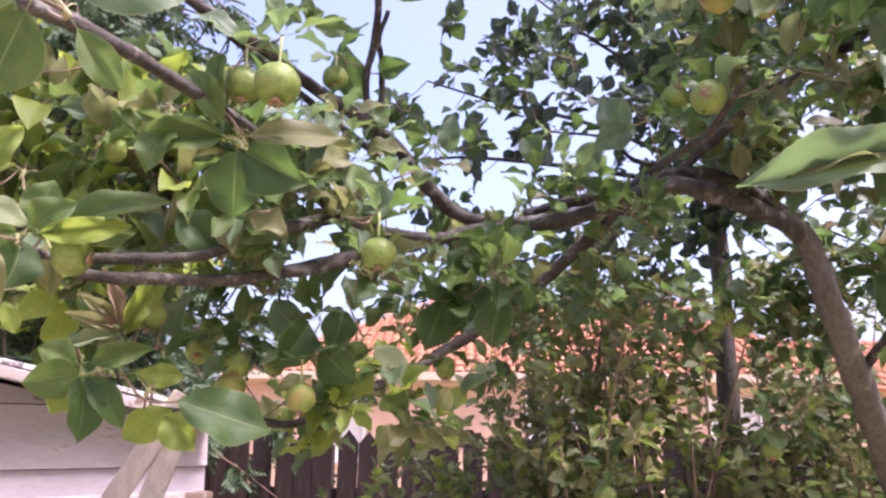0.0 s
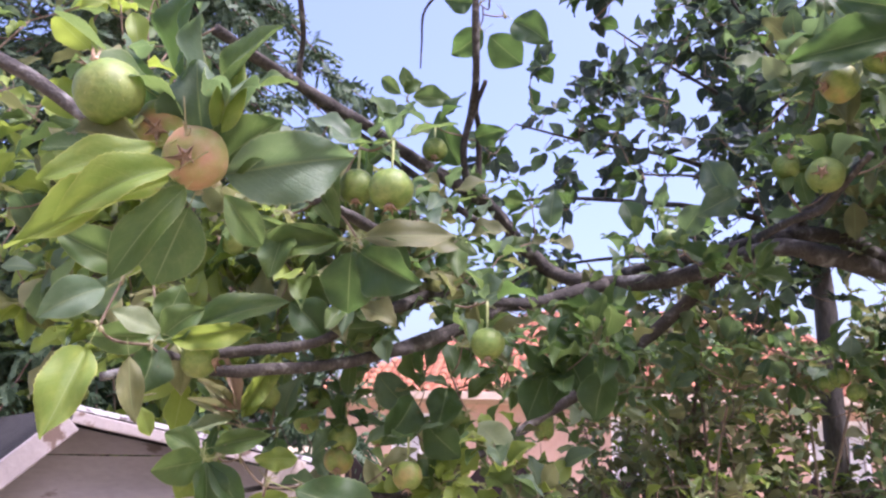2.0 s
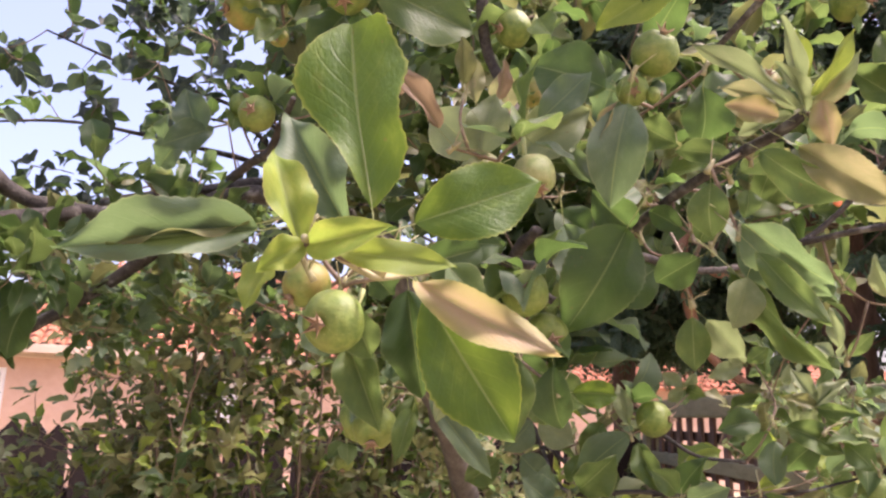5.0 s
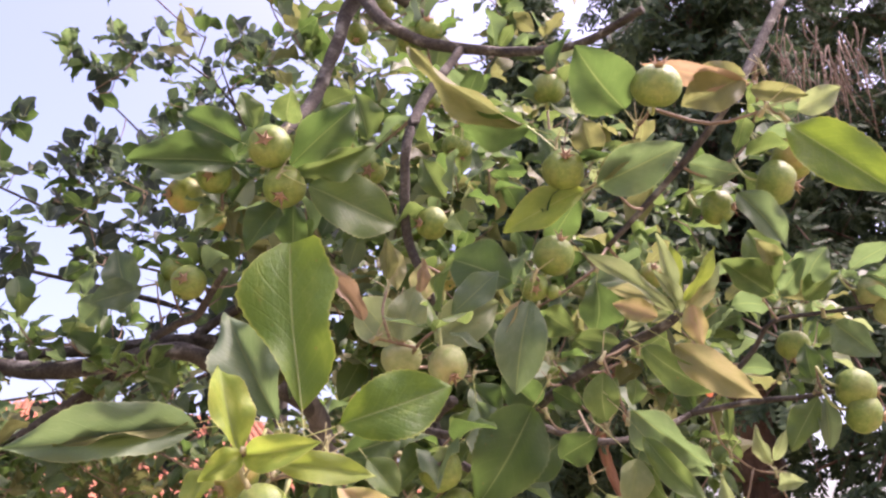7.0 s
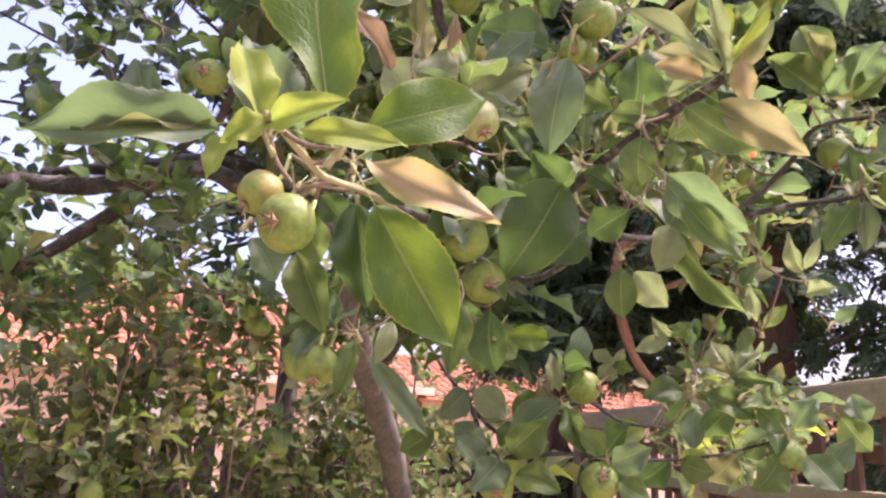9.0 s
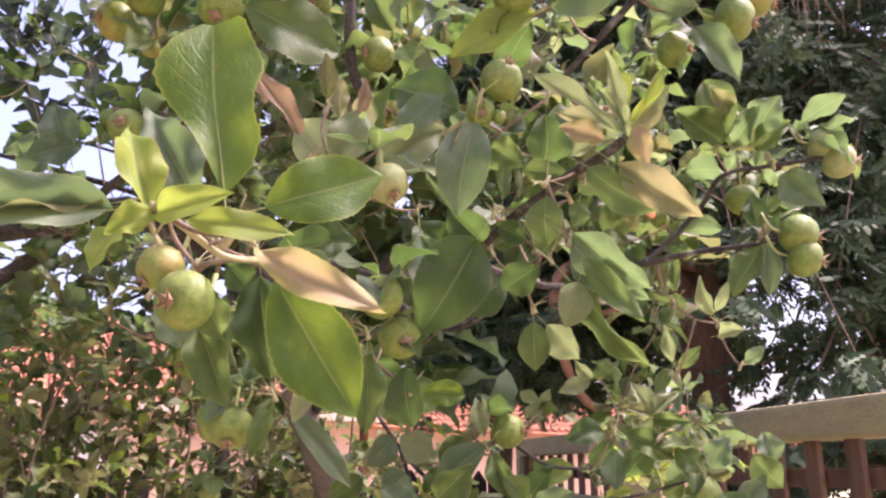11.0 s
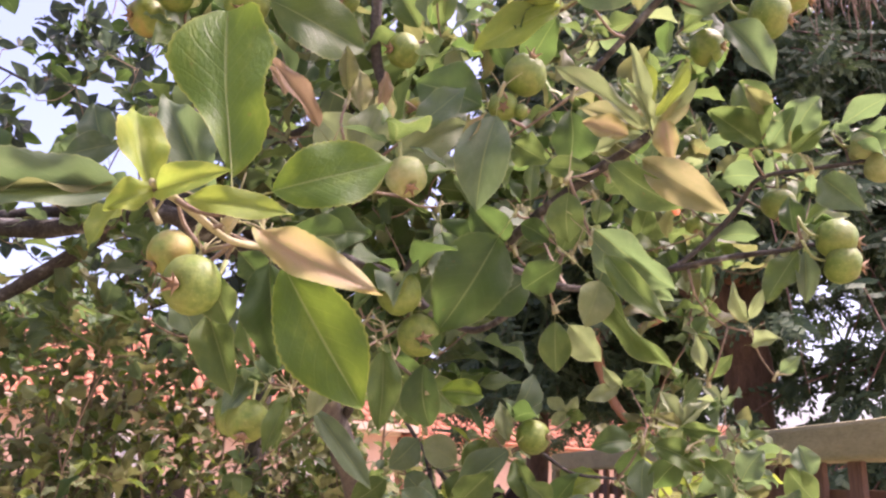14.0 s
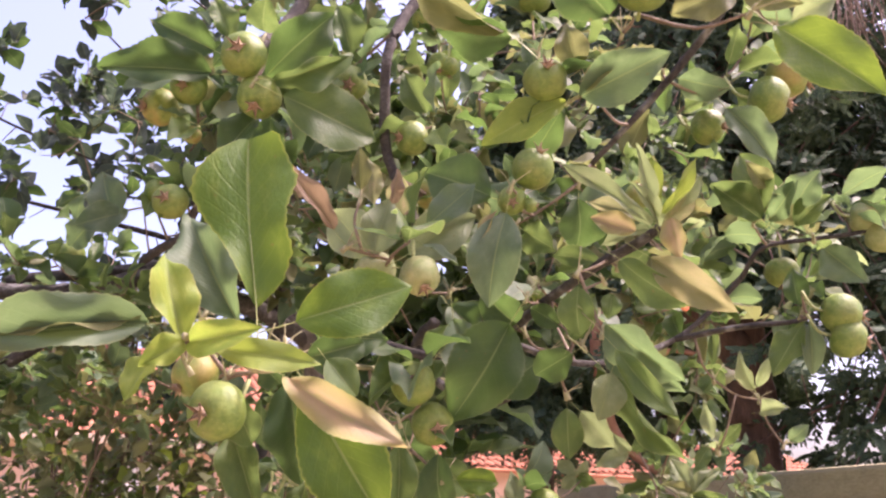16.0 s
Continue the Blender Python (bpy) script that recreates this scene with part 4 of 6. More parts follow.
limb(tree, "trunk", [(1.460, 2.620, -0.050), (1.420, 2.560, 0.700), (1.300, 2.380, 1.250), (1.120, 2.120, 1.560), (0.890, 1.792, 1.786), (0.800, 1.715, 1.985), (0.715, 1.648, 2.04)], .054, .017)
limb(tree, "branch", [(0.794, 1.711, 2.003), (0.649, 1.596, 2.034), (0.528, 1.476, 2.027), (0.429, 1.460, 2.042), (0.340, 1.527, 2.025), (0.245, 1.587, 2.009), (0.153, 1.634, 2.014), (0.055, 1.671, 2.031)], 0.0200, 0.0150)
limb(tree, "branch", [(0.460, 1.480, 2.070), (0.490, 1.503, 2.109), (0.545, 1.446, 2.153), (0.589, 1.390, 2.191), (0.663, 1.312, 2.215), (0.740, 1.215, 2.270), (0.790, 1.100, 2.400), (0.700, 0.960, 2.540), (0.533, 0.897, 2.535)], 0.0100, 0.0090)
limb(tree, "branch", [(0.772, 1.695, 2.038), (0.593, 1.559, 2.084), (0.446, 1.486, 2.071), (0.347, 1.554, 2.061), (0.249, 1.613, 2.052), (0.167, 1.663, 2.044)], 0.0140, 0.0100)
limb(tree, "branch", [(0.080, 1.651, 2.020), (0.011, 1.630, 2.038), (-0.048, 1.574, 2.084), (-0.109, 1.506, 2.147), (-0.167, 1.410, 2.162), (-0.238, 1.342, 2.189), (-0.310, 1.264, 2.223), (-0.365, 1.193, 2.238), (-0.435, 1.104, 2.261), (-0.500, 1.006, 2.283)], 0.0150, 0.0090)
limb(tree, "branch", [(0.128, 1.636, 2.011), (0.042, 1.570, 1.977), (-0.025, 1.499, 1.944), (-0.092, 1.383, 1.922), (-0.165, 1.258, 1.915), (-0.213, 1.177, 1.885), (-0.275, 1.093, 1.839), (-0.328, 1.044, 1.801), (-0.415, 0.952, 1.778), (-0.458, 0.881, 1.756), (-0.505, 0.837, 1.735)], 0.0140, 0.0050)
limb(tree, "branch", [(-0.074, 1.423, 1.927), (-0.143, 1.313, 1.868), (-0.203, 1.233, 1.828), (-0.254, 1.149, 1.798), (-0.304, 1.097, 1.780), (-0.354, 1.017, 1.765), (-0.414, 0.941, 1.755), (-0.450, 0.865, 1.767)], 0.0130, 0.0060)
limb(tree, "branch", [(-0.145, 1.461, 2.145), (-0.153, 1.428, 2.181), (-0.154, 1.380, 2.230), (-0.139, 1.355, 2.282), (-0.122, 1.290, 2.320), (-0.118, 1.226, 2.385), (-0.115, 1.190, 2.470), (-0.100, 1.150, 2.600)], 0.0085, 0.0055)
limb(tree, "branch", [(-0.137, 1.463, 2.142), (-0.129, 1.436, 2.209), (-0.128, 1.402, 2.277), (-0.128, 1.349, 2.296), (-0.106, 1.312, 2.334)], 0.0080, 0.0040)
limb(tree, "branch", [(-0.093, 1.223, 2.451), (-0.158, 1.176, 2.441), (-0.204, 1.188, 2.412), (-0.213, 1.217, 2.364), (-0.218, 1.239, 2.325)], 0.0030, 0.0012)
limb(tree, "branch", [(0.379, 1.590, 2.054), (0.293, 1.645, 1.972), (0.183, 1.664, 1.873), (0.072, 1.624, 1.784), (-0.003, 1.584, 1.735), (-0.068, 1.540, 1.688), (-0.134, 1.460, 1.650), (-0.189, 1.415, 1.624), (-0.229, 1.371, 1.593), (-0.266, 1.324, 1.583), (-0.318, 1.271, 1.593), (-0.410, 1.200, 1.601), (-0.445, 1.144, 1.597)], 0.0140, 0.0040)
limb(tree, "branch", [(-0.186, 1.432, 1.943), (-0.224, 1.224, 1.966), (-0.241, 1.019, 1.964), (-0.268, 0.851, 1.949), (-0.286, 0.722, 1.930), (-0.283, 0.604, 1.897), (-0.326, 0.575, 1.907), (-0.401, 0.603, 1.946), (-0.461, 0.585, 1.985), (-0.520, 0.567, 2.015)], 0.0085, 0.0060)
limb(tree, "branch", [(-0.133, 1.460, 2.101), (-0.263, 1.337, 2.175), (-0.381, 1.197, 2.238), (-0.411, 1.154, 2.270), (-0.392, 1.103, 2.326), (-0.381, 1.027, 2.380)], 0.0070, 0.0040)
limb(tree, "branch", [(0.260, 1.161, 3.004), (0.389, 1.018, 2.770), (0.533, 0.897, 2.535), (0.525, 0.886, 2.436), (0.504, 0.878, 2.331), (0.476, 0.853, 2.245), (0.427, 0.790, 2.149), (0.404, 0.777, 2.105)], 0.0160, 0.0050)
limb(tree, "branch", [(0.533, 0.897, 2.535), (0.550, 0.812, 2.392), (0.597, 0.778, 2.347), (0.647, 0.741, 2.324), (0.708, 0.694, 2.308), (0.753, 0.620, 2.288), (0.778, 0.532, 2.287)], 0.0100, 0.0050)
limb(tree, "branch", [(0.647, 0.741, 2.324), (0.591, 0.728, 2.223), (0.557, 0.705, 2.139), (0.559, 0.713, 2.079), (0.568, 0.721, 2.020), (0.583, 0.710, 1.971), (0.603, 0.701, 1.919), (0.605, 0.716, 1.872)], 0.0072, 0.0042)
limb(tree, "branch", [(0.979, 0.448, 2.389), (0.886, 0.459, 2.237), (0.828, 0.461, 2.145), (0.804, 0.494, 2.096), (0.787, 0.546, 2.054), (0.759, 0.605, 2.003)], 0.0065, 0.0030)
limb(tree, "branch", [(0.615, 0.925, 1.859), (0.693, 0.852, 1.826), (0.724, 0.744, 1.833), (0.728, 0.640, 1.859), (0.736, 0.566, 1.876), (0.738, 0.519, 1.882), (0.746, 0.496, 1.893)], 0.0062, 0.0040)
limb(tree, "branch", [(0.724, 0.744, 1.833), (0.855, 0.743, 1.817), (1.002, 0.750, 1.867), (1.073, 0.704, 1.943), (1.075, 0.660, 1.980), (1.108, 0.614, 1.985), (1.134, 0.574, 1.985), (1.169, 0.542, 1.993)], 0.0042, 0.0022)
limb(tree, "branch", [(1.002, 0.750, 1.867), (1.033, 0.681, 1.873), (1.062, 0.618, 1.872), (1.077, 0.596, 1.876), (1.080, 0.570, 1.865)], 0.0040, 0.0020)
limb(tree, "branch", [(0.771, 0.966, 1.818), (0.640, 0.820, 1.796), (0.529, 0.678, 1.770), (0.456, 0.576, 1.749), (0.407, 0.509, 1.730), (0.392, 0.499, 1.730), (0.364, 0.462, 1.732), (0.342, 0.428, 1.730)], 0.0032, 0.0018, SHOOT)
limb(tree, "branch", [(0.989, 1.899, 1.736), (0.925, 1.590, 1.812), (0.817, 1.214, 1.847), (0.738, 0.988, 1.870), (0.707, 0.870, 1.874)], 0.0120, 0.0070)
limb(tree, "branch", [(0.738, 0.988, 1.870), (0.729, 0.921, 1.815), (0.744, 0.875, 1.787), (0.758, 0.826, 1.767), (0.768, 0.769, 1.777), (0.769, 0.734, 1.793)], 0.0060, 0.0030)
limb(tree, "branch", [(0.916, 1.512, 1.803), (0.886, 1.207, 1.634), (0.871, 1.043, 1.582), (0.889, 0.957, 1.630), (0.910, 0.922, 1.638), (0.950, 0.891, 1.609), (1.003, 0.863, 1.604)], 0.0040, 0.0020)
limb(tree, "branch", [(0.886, 1.207, 1.634), (0.811, 0.991, 1.560), (0.870, 0.907, 1.564), (0.946, 0.845, 1.561), (1.031, 0.814, 1.570), (1.095, 0.763, 1.594)], 0.0035, 0.0015)
limb(tree, "branch", [(0.383, 1.391, 2.045), (0.403, 1.266, 2.038), (0.417, 1.181, 2.029), (0.419, 1.095, 2.037), (0.422, 1.005, 2.048)], 0.0080, 0.0040)
# the shoot close to the path
leaf((0.391, 0.486, 1.767), (0.378, 0.505, 1.888), (-0.215, -0.966, 0.144), 0.46, FRESH, 1)
leaf((0.416, 0.481, 1.758), (0.487, 0.457, 1.788), (-0.282, -0.956, -0.076), 0.59, FRESH, 2)
leaf((0.333, 0.528, 1.755), (0.222, 0.544, 1.736), (-0.155, -0.984, 0.083), 0.31, DUSK, 3)
leaf((0.328, 0.525, 1.757), (0.251, 0.535, 1.737), (-0.1, -0.95, 0.25), 0.26, OLIVE, 9)
leaf((0.343, 0.441, 1.730), (0.330, 0.460, 1.781), (-0.024, -0.941, 0.338), 0.47, YELLOW, 4)
leaf((0.345, 0.437, 1.729), (0.322, 0.436, 1.714), (-0.071, -0.985, 0.156), 0.59, YELLOW, 5)
leaf((0.346, 0.437, 1.729), (0.376, 0.395, 1.733), (-0.770, -0.580, -0.266), 0.39, YELLOW, 6)
leaf((0.360, 0.430, 1.725), (0.410, 0.400, 1.718), (-0.497, -0.866, 0.053), 0.32, LIME, 2)
leaf((0.399, 0.420, 1.712), (0.447, 0.368, 1.677), (-0.730, -0.684, 0.014), 0.30, ROSY, 7)
leaf((0.440, 0.524, 1.724), (0.504, 0.523, 1.634), (-0.364, -0.897, -0.250), 0.53, FRESH, 2)
leaf((0.437, 0.550, 1.731), (0.453, 0.564, 1.660), (-0.533, -0.799, -0.280), 0.51, DARK, 8)
leaf((0.394, 0.558, 1.771), (0.354, 0.584, 1.853), (-0.552, -0.834, -0.002), 0.47, DUSK, 9)
leaf((0.331, 0.449, 1.722), (0.319, 0.446, 1.694), (-0.521, -0.796, 0.309), 0.59, LIME, 4)
leaf((0.392, 0.536, 1.716), (0.412, 0.548, 1.684), (-0.254, -0.845, -0.471), 0.67, GREEN, 5)
leaf((0.449, 0.512, 1.742), (0.471, 0.505, 1.718), (-0.171, -0.979, 0.110), 0.79, GREEN, 6)
leaf((0.448, 0.560, 1.751), (0.496, 0.561, 1.767), (0.146, -0.926, -0.347), 0.78, DARK, 8)
leaf((0.517, 0.764, 1.654), (0.498, 0.754, 1.606), (-0.423, -0.839, 0.343), 0.41, GREEN, 3)
leaf((0.402, 0.574, 1.696), (0.425, 0.563, 1.637), (-0.521, -0.853, -0.034), 0.49, GREEN, 4)
leaf((0.388, 0.665, 1.724), (0.411, 0.676, 1.692), (0.297, -0.945, -0.137), 0.85, DUSK, 4)
leaf((0.606, 0.963, 1.671), (0.689, 0.948, 1.576), (-0.140, -0.989, 0.038), 0.27, DUSK, 2)
leaf((0.529, 0.791, 1.670), (0.521, 0.794, 1.609), (-0.724, -0.687, 0.064), 0.43, GREEN, 4)
leaf((0.425, 0.607, 1.752), (0.448, 0.621, 1.738), (0.228, -0.857, -0.463), 0.83, DARK, 9)
leaf((0.561, 0.776, 1.688), (0.546, 0.777, 1.643), (-0.176, -0.984, 0.038), 0.48, PALE, 6)
leaf((0.626, 0.744, 1.691), (0.655, 0.758, 1.643), (0.024, -0.962, -0.274), 0.85, GREEN, 3)
leaf((0.664, 0.765, 1.697), (0.707, 0.771, 1.665), (-0.041, -0.970, -0.240), 0.69, GREEN, 6)
leaf((0.626, 0.782, 1.719), (0.668, 0.782, 1.681), (-0.352, -0.845, -0.401), 0.73, DARK, 8)
leaf((0.473, 0.584, 1.768), (0.520, 0.575, 1.774), (-0.202, -0.975, 0.087), 0.66, DARK, 4)
leaf((0.480, 0.619, 1.878), (0.425, 0.607, 1.927), (0.016, -0.976, -0.216), 0.26, BROWN, 8)
leaf((0.451, 0.630, 1.906), (0.434, 0.624, 1.926), (0.202, -0.969, -0.144), 0.43, BROWN, 5)
leaf((0.507, 0.630, 1.927), (0.498, 0.613, 1.961), (-0.109, -0.881, -0.461), 0.44, OLIVE, 5)
leaf((0.540, 0.631, 1.920), (0.538, 0.615, 1.949), (0.020, -0.881, -0.473), 0.45, BROWN, 8)
leaf((1.024, 0.595, 2.036), (0.978, 0.588, 2.055), (-0.191, -0.660, -0.726), 0.51, OLIVE, 4)
leaf((1.025, 0.601, 2.027), (0.988, 0.636, 2.038), (-0.685, -0.568, -0.456), 0.50, GREEN, 6)
leaf((1.051, 0.624, 2.005), (1.093, 0.571, 2.016), (-0.665, -0.625, -0.409), 0.46, OLIVE, 2)
leaf((1.053, 0.621, 2.004), (1.035, 0.568, 2.034), (-0.905, 0.077, -0.418), 0.60, DUSK, 7)
leaf((0.581, 0.682, 1.703), (0.584, 0.690, 1.631), (-0.311, -0.944, -0.114), 0.46, GREEN, 3)
leaf((0.633, 0.701, 1.699), (0.651, 0.716, 1.641), (-0.662, -0.653, -0.368), 0.64, DARK, 6)
leaf((0.650, 0.696, 1.674), (0.694, 0.688, 1.672), (-0.188, -0.977, -0.104), 0.61, FRESH, 8)
leaf((0.572, 0.723, 1.723), (0.562, 0.752, 1.681), (-0.446, -0.783, -0.435), 0.65, DARK, 6)
leaf((1.094, 0.709, 1.805), (1.061, 0.698, 1.850), (-0.729, -0.317, -0.606), 0.33, PALE, 4)
leaf((1.094, 0.709, 1.803), (1.084, 0.729, 1.831), (-0.933, -0.355, -0.066), 0.45, DRY, 2)
leaf((1.095, 0.706, 1.808), (1.096, 0.682, 1.844), (-0.749, -0.562, -0.351), 0.36, PALE, 6)
leaf((1.056, 0.740, 1.835), (1.061, 0.743, 1.898), (-0.677, -0.731, 0.087), 0.25, GREEN, 7)
leaf((1.066, 0.738, 1.806), (1.061, 0.743, 1.836), (-0.837, -0.544, -0.064), 0.67, GREEN, 2)
leaf((1.064, 0.756, 1.742), (1.061, 0.769, 1.795), (-0.956, -0.294, 0.010), 0.38, PALE, 7)
leaf((1.068, 0.753, 1.735), (1.076, 0.720, 1.761), (-0.789, -0.478, -0.386), 0.44, GREEN, 2)
leaf((1.059, 0.762, 1.735), (1.036, 0.767, 1.702), (-0.322, -0.944, 0.078), 0.53, GREEN, 2)
leaf((1.033, 0.889, 1.729), (0.986, 0.905, 1.711), (-0.347, -0.934, 0.081), 0.47, PALE, 0)
leaf((1.033, 0.888, 1.733), (1.000, 0.883, 1.757), (-0.354, -0.703, -0.617), 0.54, PALE, 5)
leaf((1.036, 0.886, 1.733), (1.053, 0.862, 1.752), (-0.694, -0.687, -0.215), 0.64, GREEN, 0)
leaf((1.124, 0.690, 1.741), (1.132, 0.666, 1.760), (-0.900, -0.413, -0.139), 0.64, DUSK, 7)
leaf((1.101, 0.709, 1.776), (1.104, 0.669, 1.778), (-0.983, -0.076, 0.165), 0.59, PALE, 8)
# spurs in the right part of the tree
leaf((0.533, 0.656, 1.872), (0.494, 0.674, 1.918), (-0.536, -0.835, -0.123), 0.78, PALE, 2)
leaf((0.535, 0.654, 1.874), (0.547, 0.646, 1.931), (-0.372, -0.926, -0.060), 0.68, PALE, 3)
leaf((0.563, 0.640, 1.875), (0.624, 0.617, 1.918), (-0.269, -0.952, -0.144), 0.62, PALE, 3)
leaf((0.643, 0.621, 1.945), (0.590, 0.665, 1.978), (-0.582, -0.804, 0.124), 0.85, DARK, 2)
leaf((0.626, 0.564, 1.905), (0.621, 0.584, 1.819), (-0.560, -0.814, -0.157), 0.56, DUSK, 6)
leaf((0.614, 0.562, 1.905), (0.604, 0.584, 1.855), (-0.791, -0.601, -0.116), 0.22, ROSY, 4)
leaf((0.548, 0.701, 1.945), (0.539, 0.700, 1.996), (-0.372, -0.923, -0.094), 0.48, DRY, 9)
leaf((0.575, 0.693, 1.935), (0.563, 0.667, 1.969), (-0.407, -0.657, -0.634), 0.68, DRY, 0)
leaf((0.443, 0.711, 2.048), (0.552, 0.711, 2.025), (-0.038, -0.980, -0.194), 0.66, GREEN, 2)
leaf((0.430, 0.739, 2.083), (0.488, 0.697, 2.156), (0.106, -0.820, -0.563), 0.62, DARK, 4)
leaf((0.433, 0.720, 2.069), (0.509, 0.685, 2.103), (0.015, -0.685, -0.729), 0.32, GREEN, 5)
leaf((0.379, 0.787, 2.096), (0.265, 0.809, 2.084), (-0.173, -0.974, -0.149), 0.44, DARK, 8)
leaf((0.380, 0.775, 2.118), (0.309, 0.787, 2.143), (-0.296, -0.849, -0.438), 0.63, DARK, 9)
leaf((0.389, 0.764, 2.133), (0.369, 0.754, 2.171), (0.134, -0.973, -0.187), 0.77, GREEN, 8)
leaf((0.423, 0.749, 2.145), (0.416, 0.710, 2.161), (-0.100, -0.371, -0.923), 0.85, GREEN, 3)
leaf((0.428, 0.762, 2.040), (0.397, 0.769, 1.987), (-0.431, -0.892, 0.134), 0.68, DARK, 8)
leaf((0.451, 0.789, 2.061), (0.461, 0.816, 2.012), (-0.427, -0.751, -0.504), 0.73, DARK, 8)
leaf((0.683, 0.546, 2.028), (0.617, 0.596, 1.987), (-0.590, -0.807, -0.031), 0.42, LIME, 2)
leaf((0.694, 0.566, 2.034), (0.691, 0.624, 1.996), (-0.582, -0.468, -0.665), 0.52, DARK, 0)
leaf((0.689, 0.530, 2.028), (0.732, 0.452, 2.048), (-0.659, -0.505, -0.557), 0.55, DUSK, 9)
leaf((0.690, 0.527, 2.032), (0.698, 0.472, 2.055), (-0.915, -0.261, -0.307), 0.39, OLIVE, 2)
leaf((0.689, 0.531, 2.059), (0.670, 0.523, 2.100), (-0.529, -0.752, -0.394), 0.72, OLIVE, 4)
leaf((0.680, 0.473, 2.082), (0.618, 0.462, 2.128), (-0.383, -0.634, -0.672), 0.82, DARK, 3)
leaf((0.617, 0.552, 2.091), (0.500, 0.583, 2.166), (-0.572, -0.283, -0.770), 0.26, OLIVE, 3)
leaf((0.633, 0.567, 2.099), (0.552, 0.586, 2.106), (-0.176, -0.444, -0.879), 0.59, DARK, 3)
leaf((0.739, 0.346, 2.010), (0.753, 0.279, 1.920), (-0.82, -0.5, -0.15), 0.42, FRESH, 2)
leaf((0.814, 0.437, 2.143), (0.772, 0.487, 2.126), (-0.682, -0.667, -0.300), 0.82, OLIVE, 8)
leaf((0.819, 0.437, 2.137), (0.727, 0.494, 2.165), (-0.494, -0.429, -0.756), 0.27, BROWN, 2)
leaf((0.822, 0.438, 2.132), (0.855, 0.399, 2.110), (-0.753, -0.298, -0.586), 0.38, OLIVE, 3)
leaf((0.857, 0.417, 2.103), (0.885, 0.384, 2.120), (-0.468, -0.683, -0.561), 0.60, PALE, 3)
leaf((0.833, 0.449, 2.122), (0.884, 0.427, 2.118), (-0.331, -0.674, -0.661), 0.47, DUSK, 9)
leaf((0.869, 0.514, 2.057), (0.909, 0.494, 1.991), (-0.673, -0.715, -0.188), 0.49, DUSK, 5)
leaf((0.826, 0.537, 2.094), (0.868, 0.503, 2.076), (-0.596, -0.361, -0.717), 0.66, DUSK, 9)
leaf((0.735, 0.496, 1.893), (0.656, 0.521, 1.947), (-0.391, -0.907, -0.155), 0.16, PALE, 7)
leaf((0.737, 0.492, 1.898), (0.704, 0.472, 1.956), (-0.250, -0.863, -0.439), 0.18, PALE, 2)
leaf((0.738, 0.490, 1.899), (0.733, 0.486, 1.959), (-0.442, -0.892, -0.093), 0.17, LIME, 7)
leaf((0.736, 0.481, 1.900), (0.747, 0.446, 1.941), (-0.345, -0.760, -0.550), 0.22, LIME, 7)
leaf((0.742, 0.486, 1.900), (0.759, 0.452, 1.929), (-0.303, -0.698, -0.648), 0.26, PALE, 7)
leaf((0.727, 0.506, 1.889), (0.695, 0.529, 1.904), (-0.628, -0.765, -0.147), 0.56, ROSY, 8)
leaf((0.744, 0.487, 1.892), (0.756, 0.460, 1.920), (-0.439, -0.733, -0.520), 0.43, DRY, 7)
leaf((0.742, 0.476, 1.895), (0.752, 0.480, 1.859), (-0.853, -0.432, -0.294), 0.63, ROSY, 8)
leaf((0.746, 0.504, 1.900), (0.698, 0.539, 1.924), (-0.585, -0.811, -0.002), 0.24, DRY, 7)
leaf((0.744, 0.508, 1.895), (0.715, 0.541, 1.884), (-0.763, -0.611, 0.213), 0.33, PALE, 7)
leaf((0.746, 0.496, 1.893), (0.708, 0.488, 1.926), (-0.134, -0.919, -0.372), 0.22, PALE, 6)
leaf((1.025, 0.615, 1.997), (0.972, 0.637, 2.042), (-0.504, -0.845, -0.179), 0.59, GREEN, 5)
leaf((1.026, 0.609, 2.004), (1.013, 0.626, 2.087), (-0.774, -0.633, 0.006), 0.57, GREEN, 6)
leaf((1.059, 0.588, 2.010), (1.065, 0.552, 2.046), (-0.862, -0.428, -0.270), 0.85, DUSK, 4)
leaf((1.062, 0.595, 1.989), (1.082, 0.556, 2.019), (-0.872, -0.487, -0.055), 0.66, GREEN, 3)
leaf((1.103, 0.589, 1.965), (1.117, 0.552, 1.913), (-0.978, -0.121, -0.169), 0.68, DUSK, 5)
leaf((1.066, 0.607, 1.891), (1.063, 0.606, 1.937), (-0.716, -0.694, -0.071), 0.66, DARK, 3)
leaf((1.071, 0.607, 1.870), (1.031, 0.627, 1.807), (-0.809, -0.463, 0.363), 0.46, GREEN, 0)
leaf((1.075, 0.603, 1.869), (1.084, 0.614, 1.809), (-0.583, -0.776, -0.239), 0.49, DUSK, 6)
leaf((0.712, 0.510, 1.860), (0.753, 0.469, 1.815), (-0.832, -0.340, -0.438), 0.46, GREEN, 7)
leaf((0.725, 0.487, 1.858), (0.779, 0.446, 1.808), (-0.758, -0.575, -0.309), 0.4, TAN, 9)
leaf((0.696, 0.551, 1.843), (0.705, 0.562, 1.800), (-0.705, -0.638, -0.308), 0.76, GREEN, 6)
leaf((0.719, 0.534, 1.835), (0.716, 0.538, 1.812), (-0.519, -0.848, -0.109), 0.85, GREEN, 3)
leaf((0.716, 0.543, 1.811), (0.785, 0.515, 1.760), (-0.637, -0.474, -0.608), 0.54, DUSK, 9)
leaf((0.718, 0.527, 1.782), (0.744, 0.486, 1.722), (-0.851, -0.525, -0.002), 0.32, GREEN, 7)
